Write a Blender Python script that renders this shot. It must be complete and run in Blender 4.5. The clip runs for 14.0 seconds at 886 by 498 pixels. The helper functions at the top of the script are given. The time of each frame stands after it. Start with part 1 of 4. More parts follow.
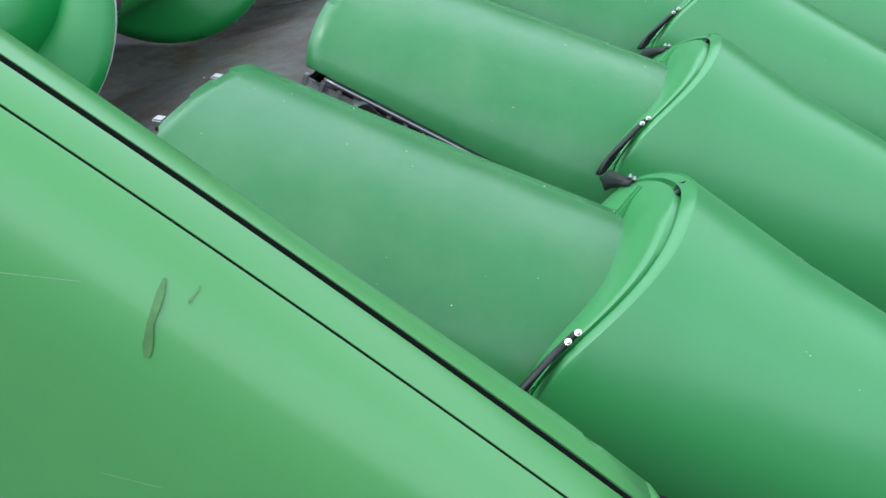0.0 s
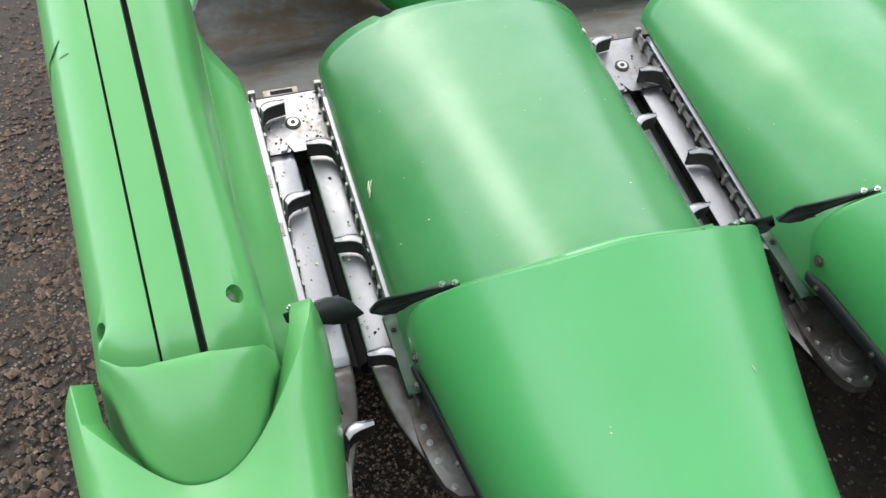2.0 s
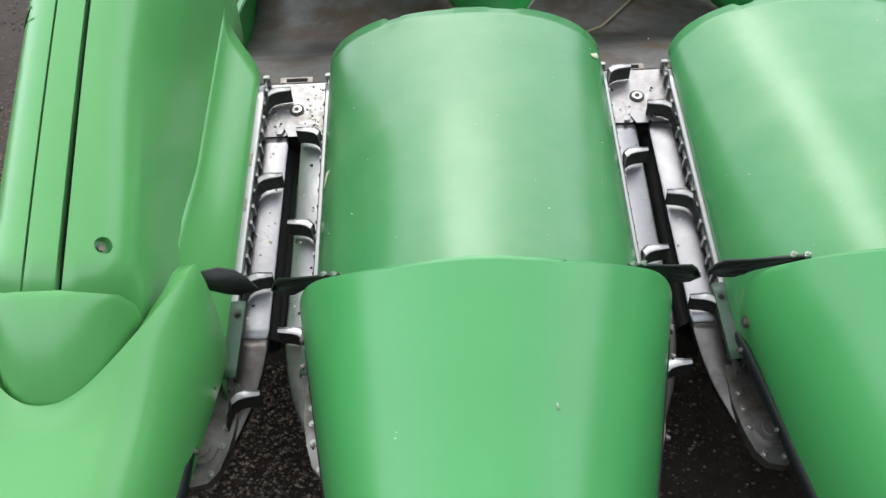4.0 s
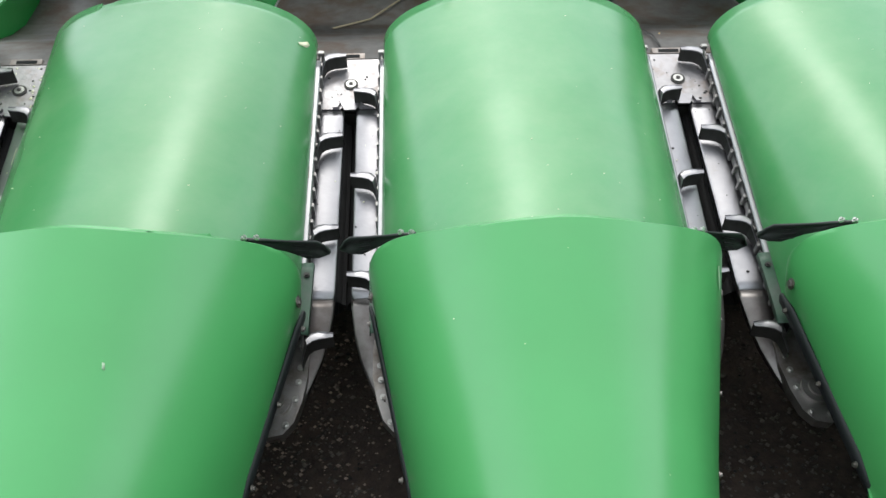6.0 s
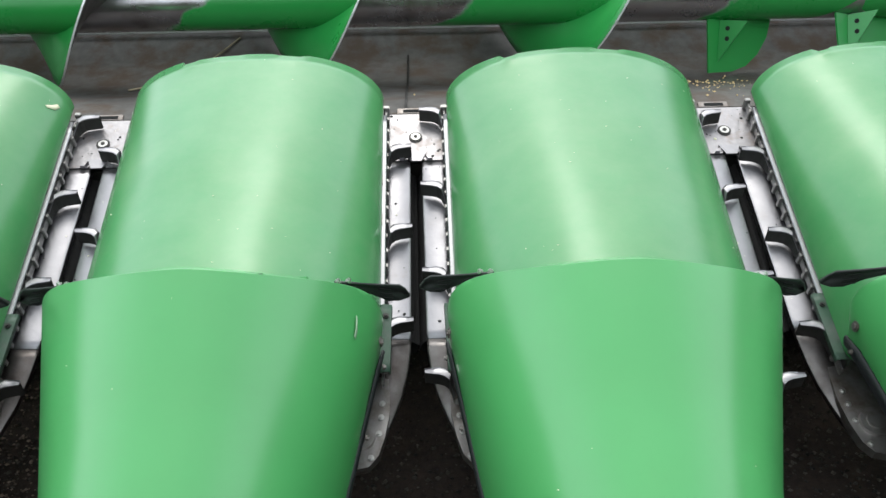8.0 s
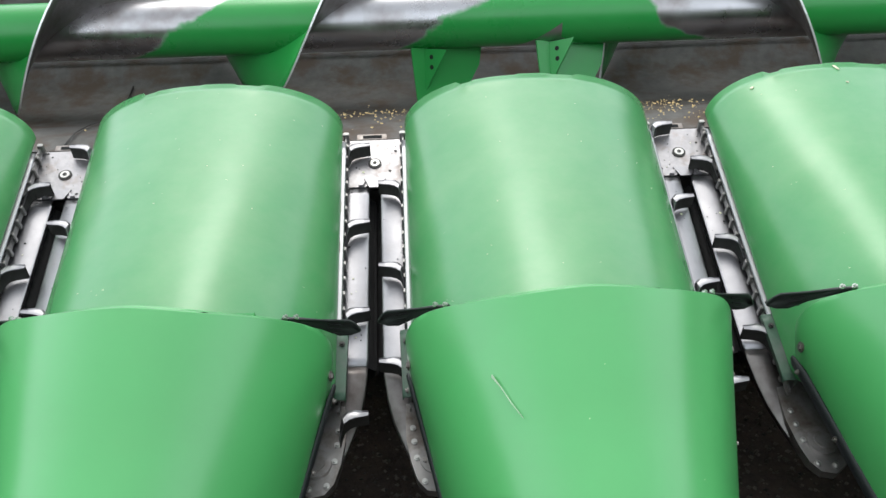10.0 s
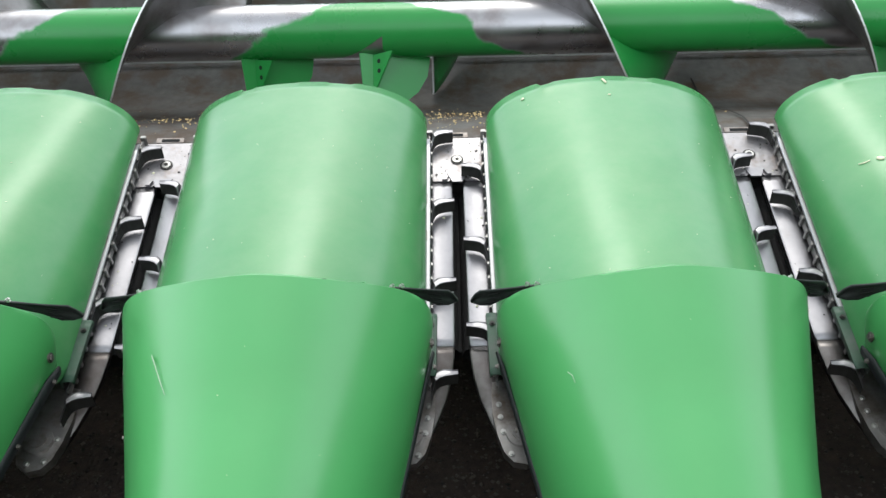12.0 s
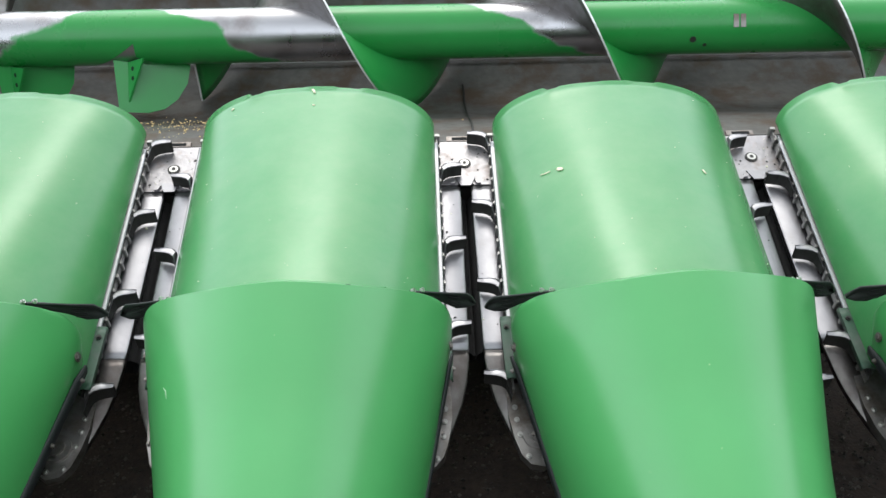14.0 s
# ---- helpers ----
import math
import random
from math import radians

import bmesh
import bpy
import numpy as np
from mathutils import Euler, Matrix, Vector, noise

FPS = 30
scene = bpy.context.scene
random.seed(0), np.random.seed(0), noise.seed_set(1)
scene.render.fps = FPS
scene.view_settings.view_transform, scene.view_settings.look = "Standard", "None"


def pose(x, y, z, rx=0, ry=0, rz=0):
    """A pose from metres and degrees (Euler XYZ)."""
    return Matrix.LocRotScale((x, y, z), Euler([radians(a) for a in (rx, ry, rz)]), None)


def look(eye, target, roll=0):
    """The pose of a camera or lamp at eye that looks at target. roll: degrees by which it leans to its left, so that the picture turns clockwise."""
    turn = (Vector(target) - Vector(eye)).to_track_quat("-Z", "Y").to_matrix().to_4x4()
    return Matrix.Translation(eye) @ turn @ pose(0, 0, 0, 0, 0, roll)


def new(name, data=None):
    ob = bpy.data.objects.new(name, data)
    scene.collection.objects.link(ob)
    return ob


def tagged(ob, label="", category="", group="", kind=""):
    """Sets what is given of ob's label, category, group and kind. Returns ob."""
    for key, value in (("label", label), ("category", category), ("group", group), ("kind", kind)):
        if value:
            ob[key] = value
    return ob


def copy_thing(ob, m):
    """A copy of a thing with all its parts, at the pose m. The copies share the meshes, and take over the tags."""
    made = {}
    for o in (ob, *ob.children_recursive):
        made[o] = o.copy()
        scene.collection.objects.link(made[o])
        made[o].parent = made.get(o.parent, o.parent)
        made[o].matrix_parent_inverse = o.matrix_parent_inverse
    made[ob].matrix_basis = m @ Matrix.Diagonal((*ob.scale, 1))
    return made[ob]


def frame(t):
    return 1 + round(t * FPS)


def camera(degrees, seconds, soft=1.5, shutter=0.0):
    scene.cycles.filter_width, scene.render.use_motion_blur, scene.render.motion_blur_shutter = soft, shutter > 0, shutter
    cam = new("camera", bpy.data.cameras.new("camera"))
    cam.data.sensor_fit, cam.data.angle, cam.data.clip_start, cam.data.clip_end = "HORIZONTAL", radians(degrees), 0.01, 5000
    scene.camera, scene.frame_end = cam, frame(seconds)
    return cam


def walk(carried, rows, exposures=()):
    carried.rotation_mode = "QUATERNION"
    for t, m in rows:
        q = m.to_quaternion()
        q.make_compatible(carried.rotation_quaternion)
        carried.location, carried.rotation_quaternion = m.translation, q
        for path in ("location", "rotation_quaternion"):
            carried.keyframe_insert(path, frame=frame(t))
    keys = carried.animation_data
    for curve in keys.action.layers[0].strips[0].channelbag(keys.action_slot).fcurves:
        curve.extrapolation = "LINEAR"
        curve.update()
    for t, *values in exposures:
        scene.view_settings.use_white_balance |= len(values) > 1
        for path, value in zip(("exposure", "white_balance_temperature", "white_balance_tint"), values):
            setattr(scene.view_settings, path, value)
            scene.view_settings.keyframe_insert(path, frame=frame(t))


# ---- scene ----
cam = camera(51.7, 14.0)
PATH = [
    (0, (-1.301, -0.775, 1.423), (0.307, -0.307, 0.33), 2.0),
    (0.2, (-1.21, -0.92, 1.455), (0.29, -0.278, 0.299), 1.0),
    (0.5, (-1.119, -1.112, 1.436), (0.233, -0.202, 0.277), -1.3),
    (0.6, (-1.085, -1.187, 1.43), (0.212, -0.2, 0.273), -1.6),
    (1, (-0.945, -1.439, 1.466), (0.148, -0.243, 0.293), -1.6),
    (1.5, (-0.745, -1.61, 1.457), (0.055, -0.209, 0.274), -0.9),
    (1.7, (-0.667, -1.671, 1.466), (0.002, -0.193, 0.297), -0.8),
    (2, (-0.561, -1.744, 1.476), (-0.117, -0.186, 0.303), -2.5),
    (2.1, (-0.528, -1.771, 1.477), (-0.134, -0.2, 0.304), -2.0),
    (2.2, (-0.474, -1.801, 1.469), (-0.169, -0.204, 0.304), -3.3),
    (4.3, (0.015, -1.893, 1.47), (-0.013, -0.249, 0.332), -2.9),
    (4.5, (0.071, -1.916, 1.466), (0.038, -0.276, 0.322), -3.1),
    (5, (0.224, -1.988, 1.481), (0.211, -0.342, 0.345), -3.2),
    (5.5, (0.355, -2.016, 1.477), (0.387, -0.359, 0.357), -2.1),
    (6, (0.543, -1.968, 1.463), (0.583, -0.323, 0.325), -0.5),
    (6.5, (0.696, -1.959, 1.466), (0.756, -0.327, 0.313), -0.4),
    (7, (0.868, -2.03, 1.483), (0.916, -0.364, 0.377), -0.1),
    (7.5, (1.02, -2.083, 1.496), (1.055, -0.393, 0.427), -0.5),
    (8, (1.163, -2.062, 1.504), (1.199, -0.354, 0.464), -0.8),
    (8.5, (1.344, -1.97, 1.506), (1.435, -0.262, 0.469), -0.5),
    (9, (1.537, -1.984, 1.511), (1.666, -0.277, 0.476), -0.9),
    (9.2, (1.642, -2.025, 1.525), (1.76, -0.318, 0.489), -1.0),
    (11.3, (2.446, -2.107, 1.567), (2.397, -0.378, 0.562), -1.8),
    (11.5, (2.512, -2.144, 1.559), (2.451, -0.413, 0.559), -1.9),
    (12, (2.644, -2.196, 1.551), (2.629, -0.457, 0.563), -1.3),
    (12.5, (2.786, -2.136, 1.537), (2.812, -0.394, 0.555), -0.3),
    (13, (2.913, -2.099, 1.549), (2.931, -0.363, 0.557), -0.4),
    (13.3, (3.0, -2.089, 1.583), (3.004, -0.366, 0.569), -0.9),
    (13.5, (3.063, -2.133, 1.565), (3.073, -0.395, 0.574), -0.7),
    (14, (3.319, -2.2, 1.584), (3.359, -0.469, 0.583), -0.7),
]
EXPOSURES = [(0.0, 0.20, 5750, 3), (0.6, 0.30, 5800, 3), (1.0, 0.48, 6000, 4), (1.4, 0.72, 6350, 4), (2.2, 0.60, 6400, 4), (4.3, 0.40, 6400, 4), (7.0, 0.44, 6400, 4), (14.0, 0.42, 6400, 4)]
walk(cam, [(t, look(eye, target, roll)) for t, eye, target, roll in PATH], EXPOSURES)

# ---- light ----
world = bpy.data.worlds.new("sky")
scene.world = world
world.use_nodes = True
wn = world.node_tree.nodes
sky = wn.new("ShaderNodeTexSky")
sky.sky_type = "NISHITA"
sky.sun_disc = False
sky.sun_elevation = radians(59)
sky.sun_rotation = radians(-3)
sky.air_density, sky.dust_density, sky.ozone_density = 1.0, 3.0, 1.0
wn["Background"].inputs["Strength"].default_value = 0.25
haze = wn.new("ShaderNodeHueSaturation")
haze.inputs["Saturation"].default_value = 0.5
world.node_tree.links.new(sky.outputs["Color"], haze.inputs["Color"])
cloud = wn.new("ShaderNodeMix")
cloud.data_type = "RGBA"
cloud.inputs["Factor"].default_value = 0.6
cloud.inputs["B"].default_value = (4.0, 4.1, 4.2, 1)
world.node_tree.links.new(haze.outputs["Color"], cloud.inputs["A"])
puffs = wn.new("ShaderNodeTexNoise")
puffs.inputs["Scale"].default_value, puffs.inputs["Detail"].default_value = 3.4, 2
world.node_tree.links.new(wn.new("ShaderNodeTexCoord").outputs["Generated"], puffs.inputs["Vector"])
depth = wn.new("ShaderNodeMapRange")
depth.inputs["From Min"].default_value, depth.inputs["From Max"].default_value = 0.35, 0.65
depth.inputs["To Min"].default_value, depth.inputs["To Max"].default_value = 0.9, 1.1
world.node_tree.links.new(puffs.outputs["Fac"], depth.inputs["Value"])
# the haze is thick and bright towards the horizon and thin at the zenith
aim = wn.new("ShaderNodeSeparateXYZ")
world.node_tree.links.new(puffs.inputs["Vector"].links[0].from_socket, aim.inputs[0])
thin = wn.new("ShaderNodeMapRange")
thin.interpolation_type = "SMOOTHSTEP"
thin.inputs["From Min"].default_value, thin.inputs["From Max"].default_value = 0.55, 1.0
thin.inputs["To Min"].default_value, thin.inputs["To Max"].default_value = 1.75, 0.85
world.node_tree.links.new(aim.outputs["Z"], thin.inputs["Value"])
veil = wn.new("ShaderNodeMath")
veil.operation = "MULTIPLY"
world.node_tree.links.new(depth.outputs["Result"], veil.inputs[0])
world.node_tree.links.new(thin.outputs["Result"], veil.inputs[1])
cover = wn.new("ShaderNodeVectorMath")
cover.operation = "SCALE"
world.node_tree.links.new(cloud.outputs["Result"], cover.inputs[0])
world.node_tree.links.new(veil.outputs[0], cover.inputs["Scale"])
world.node_tree.links.new(cover.outputs[0], wn["Background"].inputs["Color"])
sun_data = bpy.data.lights.new("sun", "SUN")
sun_data.energy, sun_data.angle, sun_data.color = 0.25, radians(17), (1.0, 0.97, 0.92)
sun = new("sun", sun_data)
sun.matrix_world = look((-0.3, 5.0, 8.3), (0.0, 0.0, 0.0))


# ---- materials ----


def material(name, base, rough, metal=0.0, grain=60.0, amount=0.12, stain=None, stain_scale=4.0, stain_at=(0.5, 0.7), bump=0.05, bump_scale=250.0, vary=0.0, coat=0.0, rough_var=0.08, wide_detail=8, wave=0.0, islands=0.0):
    m = bpy.data.materials.new(name)
    m.use_nodes = True
    n, k = m.node_tree.nodes, m.node_tree.links
    b = n["Principled BSDF"]
    co = n.new("ShaderNodeTexCoord").outputs["Object"]
    fine = n.new("ShaderNodeTexNoise")
    fine.inputs["Scale"].default_value, fine.inputs["Detail"].default_value = grain, 6
    k.new(co, fine.inputs["Vector"])
    mix = n.new("ShaderNodeMix")
    mix.data_type, mix.blend_type = "RGBA", "MIX"
    mix.inputs["A"].default_value = (*[c * (1 - amount) for c in base], 1)
    mix.inputs["B"].default_value = (*[min(1, c * (1 + amount)) for c in base], 1)
    k.new(fine.outputs["Fac"], mix.inputs["Factor"])
    colour = mix.outputs["Result"]
    wide = n.new("ShaderNodeTexNoise")
    wide.inputs["Scale"].default_value, wide.inputs["Detail"].default_value, wide.inputs["Roughness"].default_value = stain_scale, wide_detail, 0.65
    k.new(co, wide.inputs["Vector"])
    if stain:
        ramp = n.new("ShaderNodeMapRange")
        ramp.inputs["From Min"].default_value, ramp.inputs["From Max"].default_value = stain_at
        k.new(wide.outputs["Fac"], ramp.inputs["Value"])
        dirt = n.new("ShaderNodeMix")
        dirt.data_type = "RGBA"
        dirt.inputs["B"].default_value = (*stain, 1)
        k.new(ramp.outputs["Result"], dirt.inputs["Factor"])
        k.new(colour, dirt.inputs["A"])
        colour = dirt.outputs["Result"]
    if vary:
        info = n.new("ShaderNodeObjectInfo")
        hsv = n.new("ShaderNodeHueSaturation")
        mr = n.new("ShaderNodeMapRange")
        mr.inputs["To Min"].default_value, mr.inputs["To Max"].default_value = 1 - vary, 1 + vary
        k.new(info.outputs["Random"], mr.inputs["Value"])
        k.new(mr.outputs["Result"], hsv.inputs["Value"])
        k.new(colour, hsv.inputs["Color"])
        colour = hsv.outputs["Color"]
    if islands:
        geo = n.new("ShaderNodeNewGeometry")
        tone = n.new("ShaderNodeHueSaturation")
        spread = n.new("ShaderNodeMapRange")
        spread.inputs["To Min"].default_value, spread.inputs["To Max"].default_value = 1 - islands, 1 + islands
        k.new(geo.outputs["Random Per Island"], spread.inputs["Value"])
        k.new(spread.outputs["Result"], tone.inputs["Value"])
        k.new(colour, tone.inputs["Color"])
        colour = tone.outputs["Color"]
    k.new(colour, b.inputs["Base Color"])
    rr = n.new("ShaderNodeMapRange")
    rr.inputs["To Min"].default_value, rr.inputs["To Max"].default_value = max(0.02, rough - rough_var), min(1, rough + rough_var)
    rr.inputs["From Min"].default_value, rr.inputs["From Max"].default_value = 0.3, 0.7
    k.new(wide.outputs["Fac"], rr.inputs["Value"])
    k.new(rr.outputs["Result"], b.inputs["Roughness"])
    b.inputs["Metallic"].default_value = metal
    b.inputs["Coat Weight"].default_value = coat
    b.inputs["Coat Roughness"].default_value = 0.26
    if bump:
        grit = n.new("ShaderNodeTexNoise")
        grit.inputs["Scale"].default_value, grit.inputs["Detail"].default_value = bump_scale, 4
        k.new(co, grit.inputs["Vector"])
        bp = n.new("ShaderNodeBump")
        bp.inputs["Strength"].default_value, bp.inputs["Distance"].default_value = bump, 0.01
        k.new(grit.outputs["Fac"], bp.inputs["Height"])
        k.new(bp.outputs["Normal"], b.inputs["Normal"])
        if wave:
            swell = n.new("ShaderNodeTexNoise")
            swell.noise_dimensions = "4D"
            swell.inputs["Scale"].default_value, swell.inputs["Detail"].default_value = 4.0, 1
            own = n.new("ShaderNodeMath")
            own.operation = "MULTIPLY"
            own.inputs[1].default_value = 40.0
            k.new(n.new("ShaderNodeObjectInfo").outputs["Random"], own.inputs[0])
            k.new(own.outputs[0], swell.inputs["W"])
            k.new(co, swell.inputs["Vector"])
            bent = n.new("ShaderNodeBump")
            bent.inputs["Strength"].default_value, bent.inputs["Distance"].default_value = wave, 0.05
            k.new(swell.outputs["Fac"], bent.inputs["Height"])
            k.new(bent.outputs["Normal"], bp.inputs["Normal"])
    return m


GREEN = material("green_plastic", (0.068, 0.330, 0.099), 0.32, grain=7, amount=0.10, stain=(0.087, 0.31, 0.098), stain_scale=4, stain_at=(0.0, 1.4), bump=0.004, bump_scale=70, vary=0.04, rough_var=0.0, wide_detail=3, wave=0.08, coat=0.5)
HOOD = material("hood_plastic", (0.053, 0.238, 0.078), 0.26, grain=11, amount=0.08, stain=(0.130, 0.29, 0.125), stain_scale=6, stain_at=(0.30, 1.05), bump=0.004, bump_scale=70, vary=0.05, rough_var=0.0, wide_detail=6, wave=0.15, coat=0.06)
DIVIDER = material("divider_plastic", (0.102, 0.362, 0.110), 0.30, grain=7, amount=0.10, stain=(0.145, 0.38, 0.12), stain_scale=4, stain_at=(0.0, 1.4), bump=0.004, bump_scale=70, rough_var=0.0, wide_detail=4, wave=0.06, coat=0.4)
TAB = material("greyed_green_paint", (0.030, 0.075, 0.045), 0.5, grain=30, amount=0.3, stain=(0.09, 0.10, 0.09), stain_scale=11, stain_at=(0.5, 0.75), bump=0.04)
PAINT = material("green_paint", (0.025, 0.25, 0.05), 0.33, grain=9, amount=0.1, bump=0.02)
EDGE = material("bright_worn_edge", (0.85, 0.85, 0.84), 0.4, metal=0.5, grain=30, amount=0.2, bump=0.0)
CAP = material("scuffed_cap_steel", (0.34, 0.325, 0.335), 0.42, metal=1.0, grain=70, amount=0.2, stain=(0.30, 0.25, 0.23), stain_scale=22, stain_at=(0.52, 0.72), bump=0.12, bump_scale=60, rough_var=0.12)
STEEL = material("polished_steel", (0.335, 0.324, 0.342), 0.40, metal=1.0, grain=45, amount=0.10, stain=(0.30, 0.27, 0.25), stain_scale=14, stain_at=(0.60, 0.85), bump=0.04, bump_scale=120, rough_var=0.1)
GALV = material("zinc_strip", (0.34, 0.335, 0.35), 0.38, metal=1.0, grain=40, amount=0.1, bump=0.02)
# dull nose steel, painted darker for the shade on its downward bend
NOSE = material("dull_nose_steel", (0.20, 0.185, 0.18), 0.40, metal=0.9, grain=35, amount=0.2, stain=(0.09, 0.075, 0.07), stain_scale=9, stain_at=(0.42, 0.7), bump=0.06, bump_scale=90)
ARM = material("rubbed_arm_steel", (0.33, 0.31, 0.30), 0.45, metal=0.9, grain=30, amount=0.25, stain=(0.15, 0.12, 0.10), stain_scale=16, stain_at=(0.45, 0.7), bump=0.08, bump_scale=90)
WORN = material("worn_steel", (0.25, 0.23, 0.22), 0.42, metal=0.9, grain=25, amount=0.2, stain=(0.12, 0.08, 0.06), stain_scale=12, stain_at=(0.45, 0.7), bump=0.08, bump_scale=90)
DARK = material("dark_steel", (0.045, 0.042, 0.04), 0.5, metal=0.5, grain=40, amount=0.25, bump=0.08, bump_scale=150)
CHAIN = material("chain_steel", (0.36, 0.35, 0.34), 0.42, metal=0.85, grain=60, amount=0.3, stain=(0.05, 0.045, 0.04), stain_scale=30, stain_at=(0.5, 0.7), bump=0.1)
# roll steel painted near black to stand for the shade in the slot
ROLL = material("oily_roll_steel", (0.010, 0.009, 0.009), 0.85, grain=40, amount=0.3, bump=0.08, bump_scale=150)
BLACK = material("black_plastic", (0.012, 0.013, 0.015), 0.58, grain=60, amount=0.2, bump=0.04)
RUBBER = material("black_rubber", (0.020, 0.020, 0.021), 0.50, grain=60, amount=0.3, stain=(0.06, 0.055, 0.05), stain_at=(0.5, 0.8), bump=0.06)
TROUGH = material("trough_sheet", (0.105, 0.098, 0.093), 0.55, metal=0.25, grain=35, amount=0.5, stain=(0.082, 0.056, 0.040), stain_scale=9, stain_at=(0.46, 0.62), bump=0.06, bump_scale=60)
# paler soil and grit, painted for the brighter light beside the divider
LITSOIL = material("dry_brown_soil", (0.118, 0.078, 0.060), 0.95, grain=70, amount=0.5, bump=0.4, bump_scale=140, islands=0.35)
LITSTONE = material("dry_grit", (0.165, 0.122, 0.100), 0.85, grain=90, amount=0.4, bump=0.2, islands=0.8)
# ground and grit painted darker to stand for the header's shade
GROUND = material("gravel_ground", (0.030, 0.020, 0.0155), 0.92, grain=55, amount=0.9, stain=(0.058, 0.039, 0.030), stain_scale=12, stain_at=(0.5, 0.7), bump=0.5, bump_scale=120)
STONE = material("grit", (0.055, 0.046, 0.040), 0.85, grain=90, amount=0.4, bump=0.2, islands=0.85)
CORN = material("maize_kernel", (0.60, 0.44, 0.20), 0.5, grain=200, amount=0.3, bump=0.0)
SCRATCH = material("whitened_scratch", (0.36, 0.48, 0.33), 0.7, grain=200, amount=0.3, bump=0.0)
HUSK = material("husk_fleck", (0.72, 0.70, 0.50), 0.7, grain=200, amount=0.2, bump=0.0)
# near-black: shade painted into seams, slots and holes; also moulded print
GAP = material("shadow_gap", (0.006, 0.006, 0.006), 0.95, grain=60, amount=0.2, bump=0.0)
SOIL = material("dried_dirt", (0.098, 0.235, 0.075), 0.6, grain=60, amount=0.4, bump=0.1)
BOLT = material("zinc_bolt", (0.52, 0.51, 0.49), 0.35, metal=1.0, grain=80, amount=0.1, bump=0.05)

# plain dark green for the added ring that blocks low light
LIGHTBLOCK = material("far_foliage", (0.045, 0.06, 0.03), 0.9, grain=3, amount=0.6, bump=0.3, bump_scale=2)

# ---- mesh helpers ----
PITCH = 0.762


def link(name, bm, mat, parent=None, label="", smooth=True, at=None):
    bmesh.ops.recalc_face_normals(bm, faces=bm.faces)
    me = bpy.data.meshes.new(name)
    bm.to_mesh(me)
    bm.free()
    for p in me.polygons:
        p.use_smooth = smooth
    if smooth:
        me.set_sharp_from_angle(angle=radians(38))
    me.materials.append(mat)
    ob = new(name, me)
    if parent:
        ob.parent = parent
    if at is not None:
        ob.matrix_basis = at
    if label:
        ob["label"] = label
    return ob


def part(name, bm, mat, parent, label="", smooth=True, at=None):
    return link(name, bm, mat, parent, label, smooth, at)


def empty(name, m):
    ob = new(name)
    ob.empty_display_size = 0.05
    ob.matrix_basis = m
    return ob


def thicken(ob, t, bevel=0.0, offset=-1):
    s = ob.modifiers.new("thickness", "SOLIDIFY")
    s.thickness, s.offset = t, offset
    if bevel:
        b = ob.modifiers.new("edge", "BEVEL")
        b.width, b.segments, b.limit_method, b.angle_limit = bevel, 2, "ANGLE", radians(50)
    return ob


def grid(rows, closed=False):
    bm = bmesh.new()
    vs = [[bm.verts.new(p) for p in row] for row in rows]
    for a, b in zip(vs, vs[1:]):
        n = len(a)
        for i in range(n if closed else n - 1):
            bm.faces.new((a[i], a[(i + 1) % n], b[(i + 1) % n], b[i]))
    return bm


def box(bm, lo, hi, bevel=0.0):
    r = bmesh.ops.create_cube(bm, size=1)
    for v in r["verts"]:
        v.co = Vector([lo[i] + (v.co[i] + 0.5) * (hi[i] - lo[i]) for i in range(3)])
    if bevel:
        es = list({e for v in r["verts"] for e in v.link_edges})
        bmesh.ops.bevel(bm, geom=es, offset=bevel, segments=2, affect="EDGES")
    return bm


def disc(bm, m, r, depth, sides=16, r2=None):
    bmesh.ops.create_cone(bm, cap_ends=True, segments=sides, radius1=r, radius2=r if r2 is None else r2, depth=depth, matrix=m)
    return bm


def prism(outline, z0, z1):
    """A plate from an outline in x and y."""
    bm = bmesh.new()
    low = [bm.verts.new((x, y, z0)) for x, y in outline]
    top = [bm.verts.new((x, y, z1)) for x, y in outline]
    bm.faces.new(low)
    bm.faces.new(top)
    for i in range(len(outline)):
        j = (i + 1) % len(outline)
        bm.faces.new((low[i], low[j], top[j], top[i]))
    return bm


def lerp(table, x):
    xs, ys = zip(*table)
    return float(np.interp(x, xs, ys))


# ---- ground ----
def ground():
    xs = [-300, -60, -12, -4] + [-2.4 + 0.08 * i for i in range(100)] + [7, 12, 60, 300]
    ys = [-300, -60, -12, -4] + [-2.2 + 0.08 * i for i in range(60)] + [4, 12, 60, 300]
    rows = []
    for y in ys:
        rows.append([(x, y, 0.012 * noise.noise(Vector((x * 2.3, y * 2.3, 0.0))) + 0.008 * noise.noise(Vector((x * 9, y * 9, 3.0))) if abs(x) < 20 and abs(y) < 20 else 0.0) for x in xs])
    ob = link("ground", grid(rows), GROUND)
    return tagged(ob, "dark brown gravelly dirt ground, trodden, its tone darkened for shade", "ground", kind="structure")


ground()


